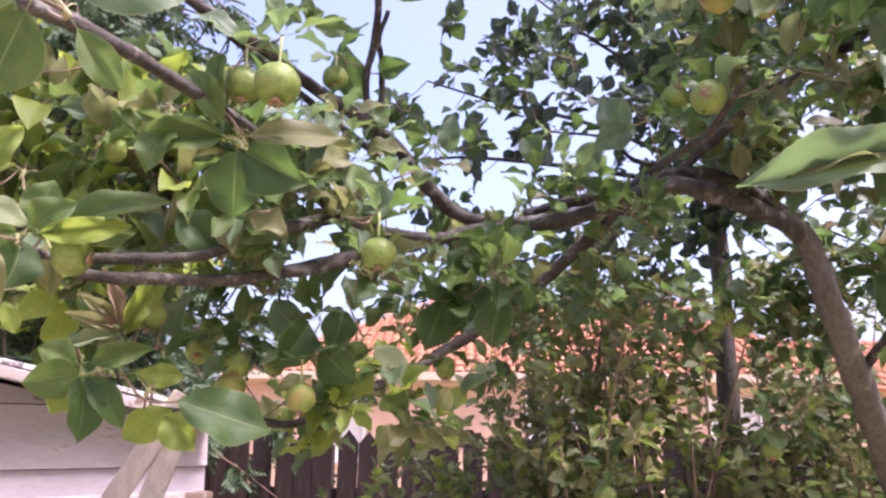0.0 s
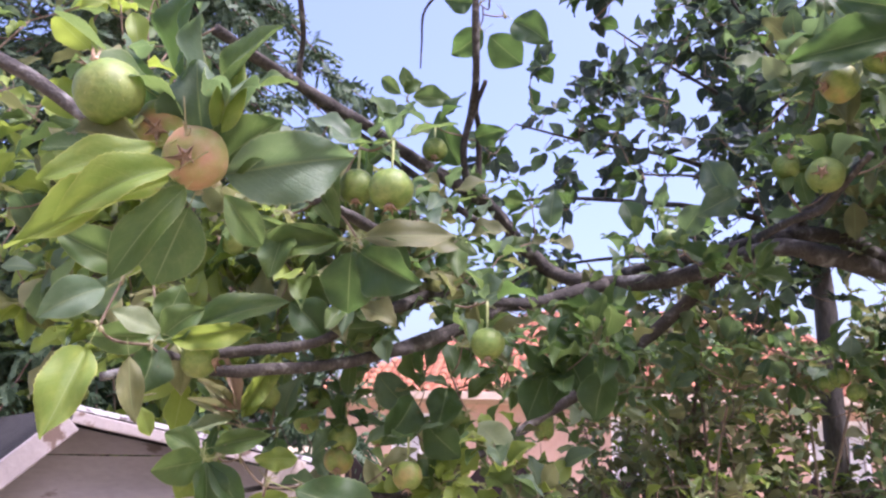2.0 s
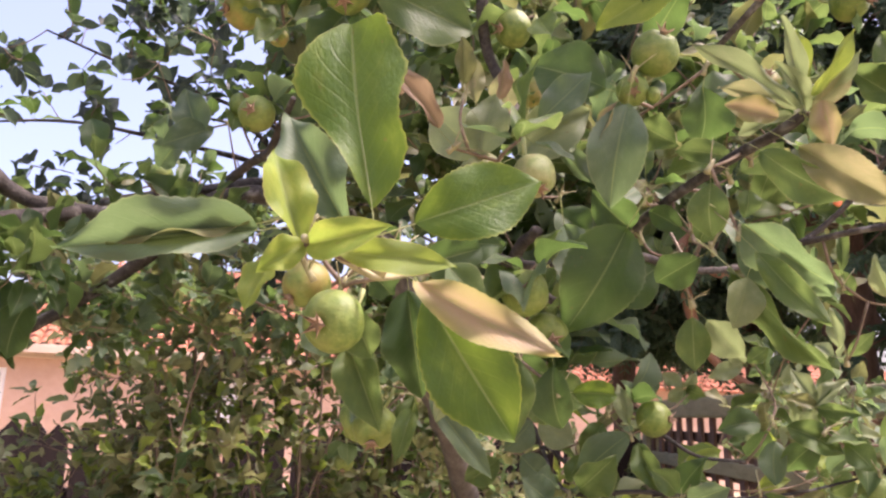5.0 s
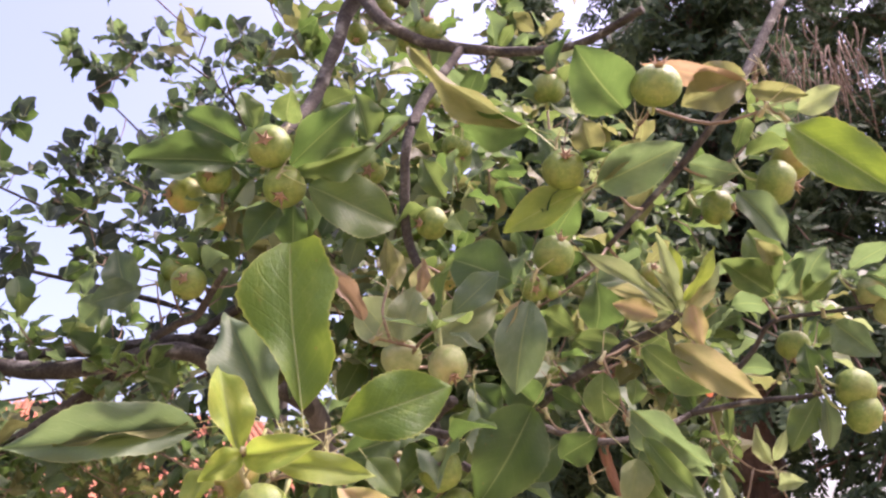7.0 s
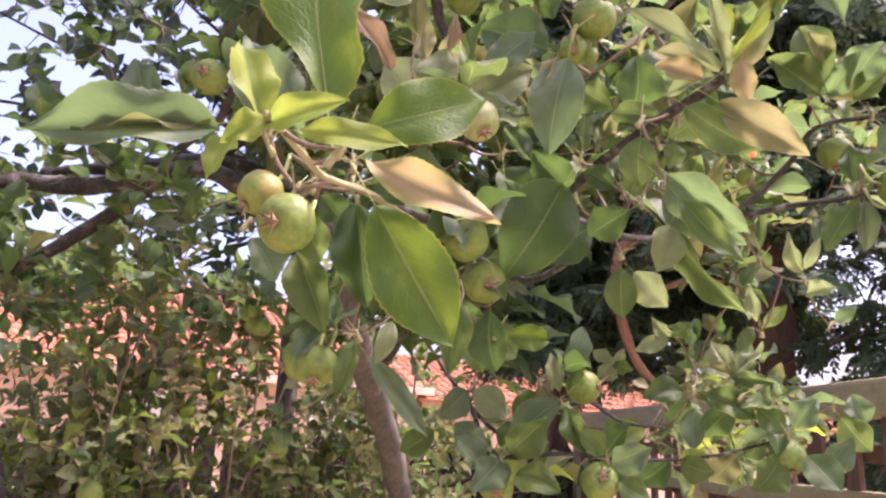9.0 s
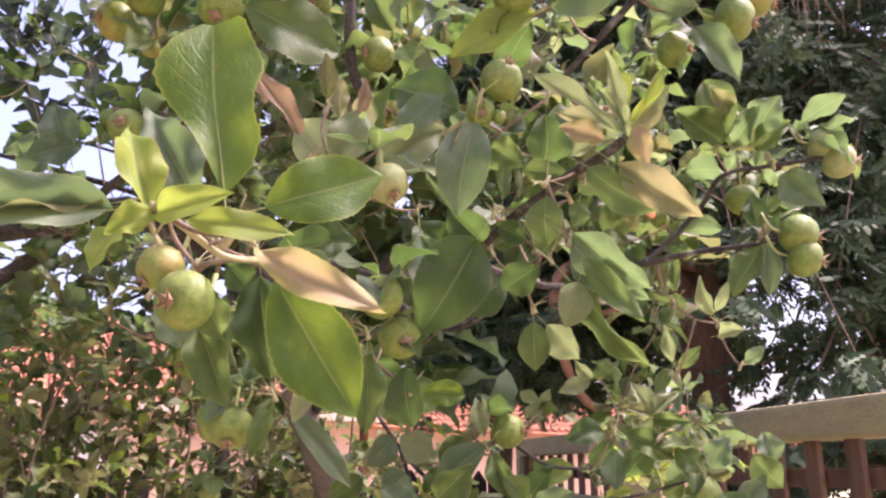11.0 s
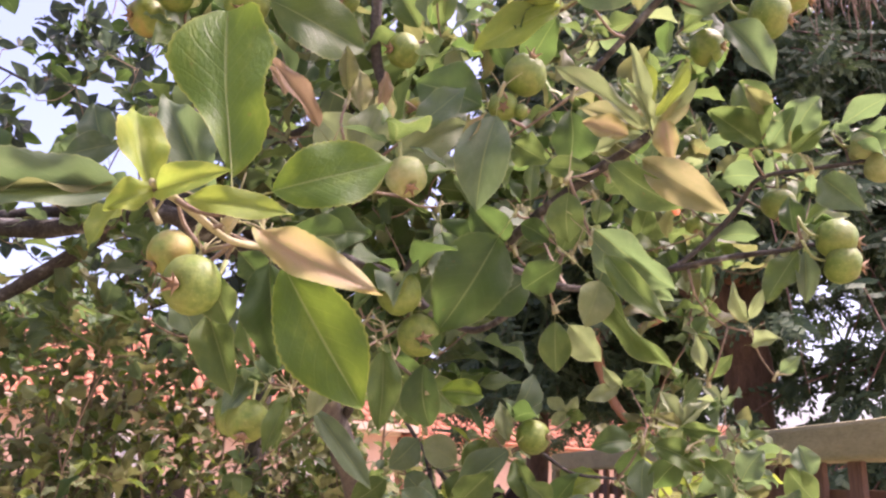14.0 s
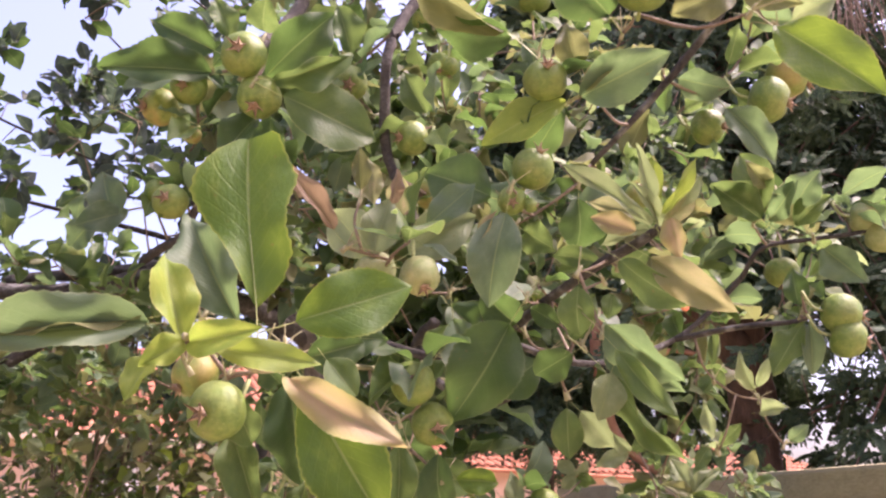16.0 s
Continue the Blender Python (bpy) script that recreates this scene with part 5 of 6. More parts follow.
leaf((0.734, 0.557, 1.768), (0.723, 0.564, 1.725), (-0.263, -0.960, -0.096), 0.85, PALE, 6)
leaf((0.728, 0.607, 1.794), (0.713, 0.651, 1.776), (-0.774, -0.443, -0.453), 0.73, DARK, 0)
leaf((0.688, 0.658, 1.827), (0.641, 0.698, 1.730), (-0.542, -0.837, -0.080), 0.66, DARK, 3)
leaf((0.646, 0.702, 1.836), (0.667, 0.705, 1.740), (-0.208, -0.976, -0.072), 0.60, DUSK, 3)
leaf((0.734, 0.598, 1.955), (0.749, 0.629, 1.908), (-0.280, -0.762, -0.584), 0.80, DARK, 4)
leaf((0.696, 0.641, 1.926), (0.712, 0.609, 1.898), (-0.908, -0.416, -0.041), 0.82, GREEN, 9)
leaf((0.741, 0.572, 1.878), (0.708, 0.611, 1.892), (-0.774, -0.625, -0.102), 0.45, GREEN, 7)
leaf((0.870, 0.923, 1.645), (0.866, 0.939, 1.698), (-0.622, -0.762, 0.180), 0.42, PALE, 9)
leaf((0.871, 0.923, 1.634), (0.823, 0.974, 1.576), (-0.795, -0.588, 0.150), 0.56, DUSK, 2)
leaf((0.880, 0.917, 1.623), (0.892, 0.897, 1.565), (-0.781, -0.622, 0.051), 0.54, GREEN, 5)
leaf((0.768, 0.947, 1.547), (0.724, 0.944, 1.577), (0.121, -0.989, 0.086), 0.85, DUSK, 9)
leaf((0.811, 0.948, 1.565), (0.837, 0.902, 1.606), (-0.495, -0.718, -0.490), 0.81, GREEN, 8)
leaf((0.787, 0.936, 1.551), (0.744, 0.932, 1.514), (-0.041, -0.985, 0.165), 0.77, DUSK, 9)
leaf((0.805, 0.924, 1.534), (0.839, 0.873, 1.517), (-0.701, -0.598, 0.389), 0.69, GREEN, 3)
leaf((0.897, 0.868, 1.566), (0.861, 0.867, 1.593), (-0.014, -0.997, -0.075), 0.73, GREEN, 6)
leaf((0.908, 0.859, 1.556), (0.938, 0.819, 1.576), (-0.604, -0.656, -0.452), 0.81, DUSK, 3)
leaf((0.913, 0.855, 1.533), (0.947, 0.832, 1.514), (-0.450, -0.866, 0.220), 0.85, GREEN, 7)
leaf((1.061, 0.800, 1.675), (1.051, 0.827, 1.723), (-0.463, -0.813, 0.354), 0.39, PALE, 3)
leaf((1.061, 0.800, 1.675), (1.093, 0.777, 1.707), (-0.747, -0.586, 0.315), 0.45, PALE, 3)
leaf((1.062, 0.799, 1.673), (1.091, 0.758, 1.665), (-0.817, -0.532, -0.220), 0.43, GREEN, 3)
leaf((1.061, 0.801, 1.672), (1.059, 0.827, 1.650), (-0.769, -0.433, -0.471), 0.59, PALE, 3)
leaf((1.061, 0.800, 1.676), (1.082, 0.794, 1.723), (-0.472, -0.876, 0.096), 0.36, GREEN, 2)
leaf((1.063, 0.798, 1.672), (1.091, 0.789, 1.651), (-0.622, -0.481, -0.618), 0.61, GREEN, 3)
leaf((1.059, 0.802, 1.675), (1.015, 0.807, 1.686), (-0.094, -0.990, 0.107), 0.43, OLIVE, 8)
leaf((1.017, 0.994, 1.700), (1.004, 1.026, 1.722), (-0.686, -0.576, 0.444), 0.56, PALE, 2)
leaf((1.017, 0.994, 1.699), (1.005, 1.017, 1.681), (-0.854, -0.510, -0.102), 0.63, PALE, 3)
leaf((1.018, 0.993, 1.701), (1.019, 0.969, 1.723), (-0.418, -0.640, -0.645), 0.66, PALE, 9)
leaf((1.018, 0.993, 1.699), (1.024, 0.956, 1.688), (-0.975, -0.188, 0.118), 0.56, GREEN, 0)
leaf((1.017, 0.994, 1.697), (1.039, 1.021, 1.675), (-0.429, -0.351, -0.833), 0.48, DUSK, 7)
leaf((1.046, 0.788, 1.633), (1.042, 0.836, 1.592), (-0.704, -0.494, -0.510), 0.65, DARK, 7)
leaf((1.022, 0.812, 1.649), (1.077, 0.777, 1.618), (-0.512, -0.857, 0.062), 0.56, GREEN, 5)
leaf((1.017, 0.848, 1.652), (0.958, 0.860, 1.641), (-0.252, -0.890, 0.381), 0.60, DARK, 6)
leaf((1.022, 0.844, 1.644), (1.028, 0.884, 1.608), (-0.435, -0.579, -0.690), 0.69, DARK, 2)
leaf((1.030, 0.837, 1.630), (1.015, 0.825, 1.578), (-0.790, -0.505, 0.348), 0.67, DUSK, 7)
leaf((1.093, 0.735, 1.608), (1.110, 0.711, 1.645), (-0.795, -0.605, -0.030), 0.75, DUSK, 4)
leaf((1.085, 0.745, 1.602), (1.067, 0.767, 1.633), (-0.562, -0.796, 0.224), 0.85, GREEN, 2)
leaf((1.100, 0.727, 1.576), (1.108, 0.687, 1.537), (-0.661, -0.583, 0.473), 0.85, DARK, 2)
leaf((1.082, 0.750, 1.575), (1.055, 0.772, 1.532), (-0.425, -0.883, -0.200), 0.83, GREEN, 4)
leaf((1.142, 0.706, 1.625), (1.159, 0.681, 1.584), (-0.925, -0.334, -0.183), 0.85, GREEN, 2)
leaf((1.156, 0.687, 1.616), (1.154, 0.696, 1.654), (-0.604, -0.784, 0.146), 0.85, DUSK, 5)
leaf((1.129, 0.727, 1.562), (1.145, 0.692, 1.599), (-0.614, -0.699, -0.368), 0.73, DUSK, 8)
leaf((1.066, 0.802, 1.573), (1.042, 0.830, 1.536), (-0.446, -0.832, -0.329), 0.81, OLIVE, 0)
leaf((1.071, 0.797, 1.573), (1.084, 0.772, 1.588), (-0.695, -0.603, -0.391), 0.85, GREEN, 2)
leaf((0.981, 0.836, 1.563), (0.960, 0.877, 1.532), (-0.710, -0.613, -0.347), 0.72, DARK, 3)
leaf((1.001, 0.837, 1.562), (1.020, 0.798, 1.551), (-0.898, -0.393, -0.199), 0.85, GREEN, 6)
leaf((0.799, 1.056, 1.647), (0.759, 1.063, 1.604), (-0.032, -0.989, -0.146), 0.85, DUSK, 6)
leaf((0.807, 1.052, 1.647), (0.854, 1.033, 1.617), (-0.336, -0.940, 0.056), 0.85, PALE, 2)
leaf((0.792, 1.147, 1.590), (0.752, 1.183, 1.554), (-0.586, -0.794, -0.162), 0.70, GREEN, 5)
leaf((0.787, 1.065, 1.598), (0.827, 1.050, 1.568), (-0.375, -0.926, -0.038), 0.85, DUSK, 7)
leaf((0.863, 0.973, 1.647), (0.838, 0.992, 1.607), (-0.440, -0.888, -0.130), 0.81, GREEN, 5)
leaf((0.743, 0.638, 1.745), (0.748, 0.643, 1.696), (-0.579, -0.802, -0.146), 0.67, GREEN, 2)
leaf((0.758, 0.636, 1.743), (0.786, 0.621, 1.708), (-0.772, -0.473, -0.423), 0.79, PALE, 4)
leaf((0.745, 0.581, 1.808), (0.794, 0.527, 1.752), (-0.828, -0.498, -0.257), 0.48, DUSK, 4)
leaf((0.736, 0.579, 1.781), (0.806, 0.537, 1.691), (-0.805, -0.408, -0.432), 0.27, GREEN, 9)
leaf((0.728, 0.607, 1.807), (0.744, 0.588, 1.851), (-0.508, -0.841, -0.185), 0.56, GREEN, 3)
leaf((0.739, 0.641, 1.828), (0.717, 0.663, 1.849), (-0.742, -0.667, -0.072), 0.67, DARK, 6)
leaf((0.748, 0.695, 1.801), (0.704, 0.715, 1.761), (-0.508, -0.851, 0.136), 0.81, DARK, 2)
leaf((0.721, 0.699, 1.841), (0.672, 0.691, 1.873), (-0.197, -0.840, -0.506), 0.74, DARK, 3)
leaf((0.791, 0.617, 1.887), (0.800, 0.571, 1.902), (-0.488, -0.364, -0.793), 0.62, GREEN, 2)
leaf((0.657, 0.734, 1.859), (0.685, 0.719, 1.821), (-0.340, -0.934, 0.113), 0.85, DARK, 3)
leaf((0.670, 0.765, 1.805), (0.724, 0.744, 1.783), (-0.311, -0.942, 0.129), 0.80, DARK, 2)
# spurs on the left limbs
leaf((-0.213, 0.395, 1.828), (-0.259, 0.363, 1.799), (0.45, -0.83, 0.25), 0.34, LIME, 2)
leaf((-0.200, 0.396, 1.815), (-0.242, 0.359, 1.773), (0.45, -0.83, 0.25), 0.30, LIME, 6)
leaf((-0.208, 0.405, 1.811), (-0.266, 0.357, 1.760), (0.45, -0.83, 0.25), 0.26, YELLOW, 3)
leaf((-0.200, 0.410, 1.808), (-0.232, 0.396, 1.750), (0.45, -0.83, 0.25), 0.36, GREEN, 7)
leaf((-0.229, 0.406, 1.837), (-0.273, 0.401, 1.841), (0.45, -0.83, 0.25), 0.40, OLIVE, 4)
leaf((-0.211, 0.437, 1.806), (-0.234, 0.448, 1.759), (0.497, -0.752, -0.433), 0.80, GREEN, 2)
leaf((-0.191, 0.438, 1.827), (-0.119, 0.474, 1.849), (0.510, -0.740, -0.438), 0.56, DUSK, 3)
leaf((-0.202, 0.447, 1.833), (-0.155, 0.440, 1.863), (0.089, -0.927, -0.364), 0.61, GREEN, 8)
leaf((-0.206, 0.440, 1.843), (-0.205, 0.416, 1.894), (-0.022, -0.904, -0.428), 0.72, DUSK, 9)
leaf((-0.192, 0.426, 1.850), (-0.172, 0.410, 1.888), (0.385, -0.768, -0.512), 0.43, LIME, 3)
leaf((-0.244, 0.445, 1.826), (-0.295, 0.422, 1.839), (0.276, -0.854, -0.441), 0.44, LIME, 9)
leaf((-0.228, 0.520, 1.843), (-0.210, 0.557, 1.814), (0.568, -0.656, -0.497), 0.54, GREEN, 6)
leaf((-0.245, 0.873, 1.908), (-0.338, 0.846, 1.929), (0.095, -0.796, -0.597), 0.39, GREEN, 3)
leaf((-0.217, 0.881, 1.909), (-0.105, 0.912, 1.920), (0.257, -0.956, 0.139), 0.36, OLIVE, 2)
leaf((-0.229, 0.883, 1.893), (-0.242, 0.926, 1.823), (-0.213, -0.850, -0.481), 0.85, DARK, 0)
leaf((-0.218, 0.886, 1.893), (-0.146, 0.886, 1.849), (-0.294, -0.829, -0.476), 0.77, DARK, 5)
leaf((-0.243, 0.870, 1.918), (-0.288, 0.855, 1.982), (0.291, -0.956, -0.025), 0.43, GREEN, 6)
leaf((-0.249, 0.862, 1.937), (-0.246, 0.863, 2.012), (0.016, -1.000, 0.016), 0.41, GREEN, 5)
leaf((-0.243, 0.875, 1.904), (-0.348, 0.845, 1.884), (0.255, -0.963, 0.089), 0.36, GREEN, 3)
leaf((-0.205, 0.885, 1.908), (-0.159, 0.907, 1.877), (0.230, -0.917, -0.325), 0.70, DARK, 6)
leaf((-0.302, 0.851, 1.914), (-0.312, 0.836, 1.847), (0.129, -0.973, 0.193), 0.65, GREEN, 9)
leaf((-0.436, 0.840, 1.782), (-0.386, 0.838, 1.815), (0.097, -0.977, -0.188), 0.74, GREEN, 3)
leaf((-0.467, 0.746, 1.756), (-0.477, 0.705, 1.665), (0.306, -0.952, 0.013), 0.5, LIME, 3)
leaf((-0.432, 0.768, 1.751), (-0.420, 0.777, 1.684), (0.5, -0.85, 0.1), 0.42, OLIVE, 7)
leaf((-0.431, 0.824, 1.785), (-0.469, 0.785, 1.804), (0.759, -0.617, 0.206), 0.52, PALE, 2)
leaf((-0.420, 0.831, 1.779), (-0.337, 0.872, 1.797), (0.469, -0.827, -0.310), 0.32, YELLOW, 3)
leaf((-0.455, 0.856, 1.778), (-0.463, 0.839, 1.715), (0.824, -0.565, 0.044), 0.74, DARK, 4)
leaf((-0.449, 0.856, 1.792), (-0.427, 0.857, 1.848), (0.534, -0.823, -0.195), 0.73, GREEN, 0)
leaf((-0.460, 0.852, 1.785), (-0.505, 0.799, 1.776), (0.759, -0.608, -0.232), 0.64, GREEN, 6)
leaf((-0.421, 0.871, 1.795), (-0.309, 0.907, 1.836), (0.226, -0.951, 0.210), 0.39, GREEN, 6)
leaf((-0.514, 0.886, 1.879), (-0.587, 0.827, 1.914), (0.592, -0.798, -0.116), 0.55, GREEN, 3)
leaf((-0.500, 0.856, 1.856), (-0.567, 0.853, 1.814), (0.387, -0.738, -0.553), 0.59, DUSK, 0)
leaf((-0.525, 0.882, 1.870), (-0.477, 0.867, 1.917), (0.089, -0.921, -0.380), 0.71, LIME, 3)
leaf((-0.461, 0.753, 1.822), (-0.500, 0.706, 1.782), (0.659, -0.726, 0.197), 0.57, DUSK, 6)
leaf((-0.440, 0.888, 1.785), (-0.434, 0.895, 1.718), (0.235, -0.944, 0.231), 0.5, OLIVE, 4)
leaf((-0.447, 0.827, 1.702), (-0.441, 0.849, 1.671), (0.777, -0.576, -0.253), 0.56, LIME, 2)
leaf((-0.404, 0.879, 1.799), (-0.356, 0.920, 1.800), (0.583, -0.671, -0.458), 0.60, GREEN, 9)
leaf((-0.440, 1.083, 1.707), (-0.462, 1.064, 1.791), (0.681, -0.732, 0.019), 0.23, BROWN, 8)
leaf((-0.442, 1.082, 1.702), (-0.490, 1.056, 1.754), (0.612, -0.772, 0.173), 0.23, DRY, 5)
leaf((-0.444, 1.081, 1.699), (-0.506, 1.053, 1.676), (0.302, -0.913, 0.274), 0.30, PALE, 8)
leaf((-0.438, 1.075, 1.708), (-0.476, 1.056, 1.721), (0.484, -0.836, 0.259), 0.36, BROWN, 5)
leaf((-0.427, 1.071, 1.712), (-0.378, 1.083, 1.796), (0.507, -0.842, -0.183), 0.34, LIME, 9)
leaf((-0.432, 1.086, 1.700), (-0.393, 1.070, 1.797), (0.425, -0.851, -0.309), 0.28, LIME, 9)
leaf((-0.443, 1.082, 1.699), (-0.498, 1.043, 1.724), (0.610, -0.781, 0.136), 0.23, DRY, 6)
leaf((-0.436, 1.083, 1.717), (-0.474, 1.035, 1.747), (0.753, -0.652, -0.096), 0.23, DRY, 7)
leaf((-0.462, 1.034, 1.642), (-0.514, 0.993, 1.626), (0.651, -0.728, -0.215), 0.85, GREEN, 6)
leaf((-0.461, 1.035, 1.640), (-0.454, 1.031, 1.553), (0.720, -0.688, 0.089), 0.58, DARK, 8)
leaf((-0.455, 1.037, 1.640), (-0.412, 1.067, 1.574), (0.649, -0.756, 0.087), 0.52, DARK, 6)
leaf((-0.466, 1.032, 1.647), (-0.515, 1.021, 1.675), (0.400, -0.823, 0.404), 0.66, GREEN, 6)
leaf((-0.465, 1.033, 1.636), (-0.493, 1.029, 1.592), (0.471, -0.855, -0.218), 0.85, YELLOW, 9)
leaf((-0.400, 1.061, 1.645), (-0.351, 1.109, 1.646), (0.682, -0.694, -0.230), 0.48, LIME, 0)
leaf((-0.450, 1.039, 1.659), (-0.374, 1.052, 1.676), (0.179, -0.983, -0.041), 0.43, GREEN, 5)
leaf((-0.322, 1.010, 1.608), (-0.210, 1.063, 1.571), (0.474, -0.847, 0.240), 0.58, DARK, 0)
leaf((-0.354, 1.079, 1.599), (-0.419, 1.083, 1.559), (0.063, -0.973, -0.223), 0.66, YELLOW, 2)
leaf((-0.360, 1.076, 1.591), (-0.317, 1.078, 1.547), (0.046, -0.999, 0.002), 0.84, LIME, 9)
leaf((-0.111, 1.284, 1.705), (-0.053, 1.313, 1.649), (0.503, -0.861, 0.076), 0.74, PALE, 2)
leaf((-0.195, 1.273, 1.704), (-0.138, 1.281, 1.650), (-0.190, -0.924, -0.331), 0.85, DARK, 2)
leaf((-0.216, 1.266, 1.743), (-0.262, 1.232, 1.667), (0.567, -0.823, 0.024), 0.73, DARK, 5)
leaf((-0.289, 1.323, 1.787), (-0.227, 1.329, 1.729), (-0.015, -0.992, -0.123), 0.72, DUSK, 7)
leaf((-0.160, 1.274, 1.762), (-0.173, 1.242, 1.686), (0.308, -0.897, 0.317), 0.69, DARK, 9)
leaf((-0.316, 1.075, 1.815), (-0.364, 1.056, 1.863), (0.425, -0.903, 0.070), 0.85, DARK, 6)
leaf((0.029, 1.428, 1.842), (0.068, 1.415, 1.757), (0.215, -0.947, 0.239), 0.73, DARK, 3)
leaf((0.107, 1.355, 1.800), (0.085, 1.370, 1.714), (-0.411, -0.910, -0.053), 0.84, DARK, 7)
leaf((-0.003, 1.433, 1.800), (-0.034, 1.399, 1.715), (0.288, -0.921, 0.264), 0.78, DARK, 2)
leaf((-0.101, 1.324, 2.434), (-0.039, 1.370, 2.395), (0.095, -0.716, -0.691), 0.85, DARK, 2)
leaf((-0.053, 1.314, 2.456), (0.012, 1.308, 2.401), (-0.252, -0.949, -0.192), 0.79, DARK, 3)
leaf((-0.112, 1.318, 2.442), (-0.179, 1.352, 2.414), (-0.182, -0.825, -0.535), 0.70, DARK, 3)
leaf((-0.132, 1.290, 2.486), (-0.183, 1.267, 2.485), (0.367, -0.779, -0.508), 0.85, DARK, 8)
leaf((-0.167, 1.422, 2.206), (-0.199, 1.372, 2.304), (-0.078, -0.876, -0.475), 0.60, DARK, 4)
leaf((-0.275, 1.352, 2.332), (-0.317, 1.354, 2.369), (-0.200, -0.963, -0.180), 0.56, GREEN, 6)
leaf((-0.270, 1.351, 2.337), (-0.232, 1.351, 2.355), (0.141, -0.956, -0.257), 0.76, GREEN, 5)
leaf((-0.262, 1.352, 2.337), (-0.269, 1.331, 2.381), (0.356, -0.859, -0.369), 0.59, GREEN, 2)
leaf((-0.254, 1.358, 2.328), (-0.180, 1.391, 2.331), (0.403, -0.879, -0.254), 0.57, GREEN, 3)
leaf((-0.134, 1.406, 2.259), (-0.067, 1.379, 2.260), (-0.303, -0.778, -0.551), 0.63, DARK, 4)
leaf((0.296, 1.431, 2.120), (0.262, 1.481, 2.077), (-0.470, -0.736, -0.487), 0.76, DUSK, 8)
leaf((0.345, 1.341, 2.114), (0.265, 1.333, 2.070), (0.070, -0.997, 0.041), 0.59, DUSK, 0)
leaf((0.328, 1.351, 2.096), (0.296, 1.368, 2.187), (-0.279, -0.957, 0.078), 0.66, DUSK, 3)
# young apples
apple((0.400, 0.717, 2.088), 0.0239, (-0.472, -0.860, -0.193), G)
apple((0.424, 0.732, 2.052), 0.0233, (-0.278, -0.511, -0.814), G)
apple((0.359, 0.799, 2.080), 0.0202, (-0.444, -0.811, -0.382), G)
apple((0.337, 0.862, 2.079), 0.0221, (-0.907, -0.302, -0.292), B)
apple((0.373, 0.819, 2.033), 0.0101, (-0.399, -0.729, -0.556), B)
apple((0.535, 0.772, 2.123), 0.0217, (-0.311, -0.773, -0.553), G)
apple((0.589, 0.704, 2.034), 0.0194, (-0.934, -0.233, -0.272), G)
apple((0.662, 0.550, 2.048), 0.0218, (-0.467, -0.848, 0.249), G)
apple((0.687, 0.435, 2.088), 0.0236, (-0.365, -0.661, 0.656), G)
apple((0.664, 0.572, 2.161), 0.0194, (-0.289, -0.520, 0.804), G)
apple((0.661, 0.572, 1.961), 0.0205, (-0.022, -0.723, 0.691), G)
apple((0.643, 0.581, 1.927), 0.0140, (-0.423, -0.773, -0.472), G)
apple((0.658, 0.572, 1.922), 0.0073, (0.712, -0.694, -0.107), G)
apple((0.950, 0.498, 2.114), 0.0255, (0.736, -0.575, -0.358), B)
apple((0.920, 0.501, 2.076), 0.0260, (0.609, -0.722, -0.328), G)
apple((0.911, 0.579, 2.077), 0.0212, (0.435, -0.872, -0.227), G)
apple((0.849, 0.636, 1.996), 0.0158, (-0.446, -0.809, 0.383), B)
apple((0.382, 1.056, 2.039), 0.0252, (-0.479, -0.872, -0.100), D)
apple((0.540, 0.664, 1.862), 0.0202, (-0.365, -0.661, 0.656), P)
apple((0.558, 0.600, 1.843), 0.0183, (0.001, -0.633, -0.774), P)
apple((0.620, 0.791, 2.380), 0.0210, (-0.446, -0.809, 0.383), G)
apple((0.600, 0.810, 2.370), 0.0194, (-0.677, -0.638, -0.367), G)
apple((0.568, 0.948, 2.465), 0.0191, (-0.182, -0.337, -0.924), D)
apple((0.575, 0.855, 2.449), 0.0180, (-0.182, -0.337, -0.924), G)
apple((1.107, 0.657, 1.952), 0.0219, (0.008, 0.008, -1.000), G)
apple((1.069, 0.556, 1.871), 0.0229, (0.726, -0.659, -0.194), G)
apple((1.075, 0.556, 1.843), 0.0237, (0.663, -0.714, -0.224), G)
apple((1.152, 0.562, 2.008), 0.0210, (0.585, -0.793, -0.168), P)
apple((1.166, 0.553, 1.984), 0.0219, (0.585, -0.793, -0.168), P)
apple((0.666, 0.800, 2.207), 0.0157, (-0.182, -0.337, -0.924), G)
apple((0.680, 0.897, 2.342), 0.0144, (-0.182, -0.337, -0.924), G)
apple((0.632, 0.748, 1.992), 0.0168, (-0.789, -0.510, -0.343), B)
apple((0.636, 0.762, 1.951), 0.0168, (-0.182, -0.337, -0.924), G)
apple((0.678, 0.795, 2.204), 0.0141, (0.187, 0.333, -0.924), G)
apple((0.372, 0.569, 1.732), 0.0162, (-0.691, -0.125, -0.712), B)
apple((0.383, 0.534, 1.704), 0.0200, (-0.713, -0.665, -0.225), G)
apple((0.596, 0.688, 1.762), 0.0219, (-0.620, -0.773, -0.133), G)
apple((0.626, 0.703, 1.726), 0.0214, (-0.158, -0.941, -0.300), G)
apple((0.478, 0.811, 1.643), 0.0219, (-0.916, 0.154, -0.371), G)
apple((0.487, 0.785, 1.637), 0.0218, (-0.276, -0.581, -0.766), G)
apple((0.909, 0.922, 1.654), 0.0236, (0.498, -0.867, 0.010), G)
apple((0.794, 0.955, 1.519), 0.0235, (-0.410, -0.813, -0.413), G)
apple((0.903, 0.879, 1.532), 0.0250, (-0.448, -0.834, 0.323), G)
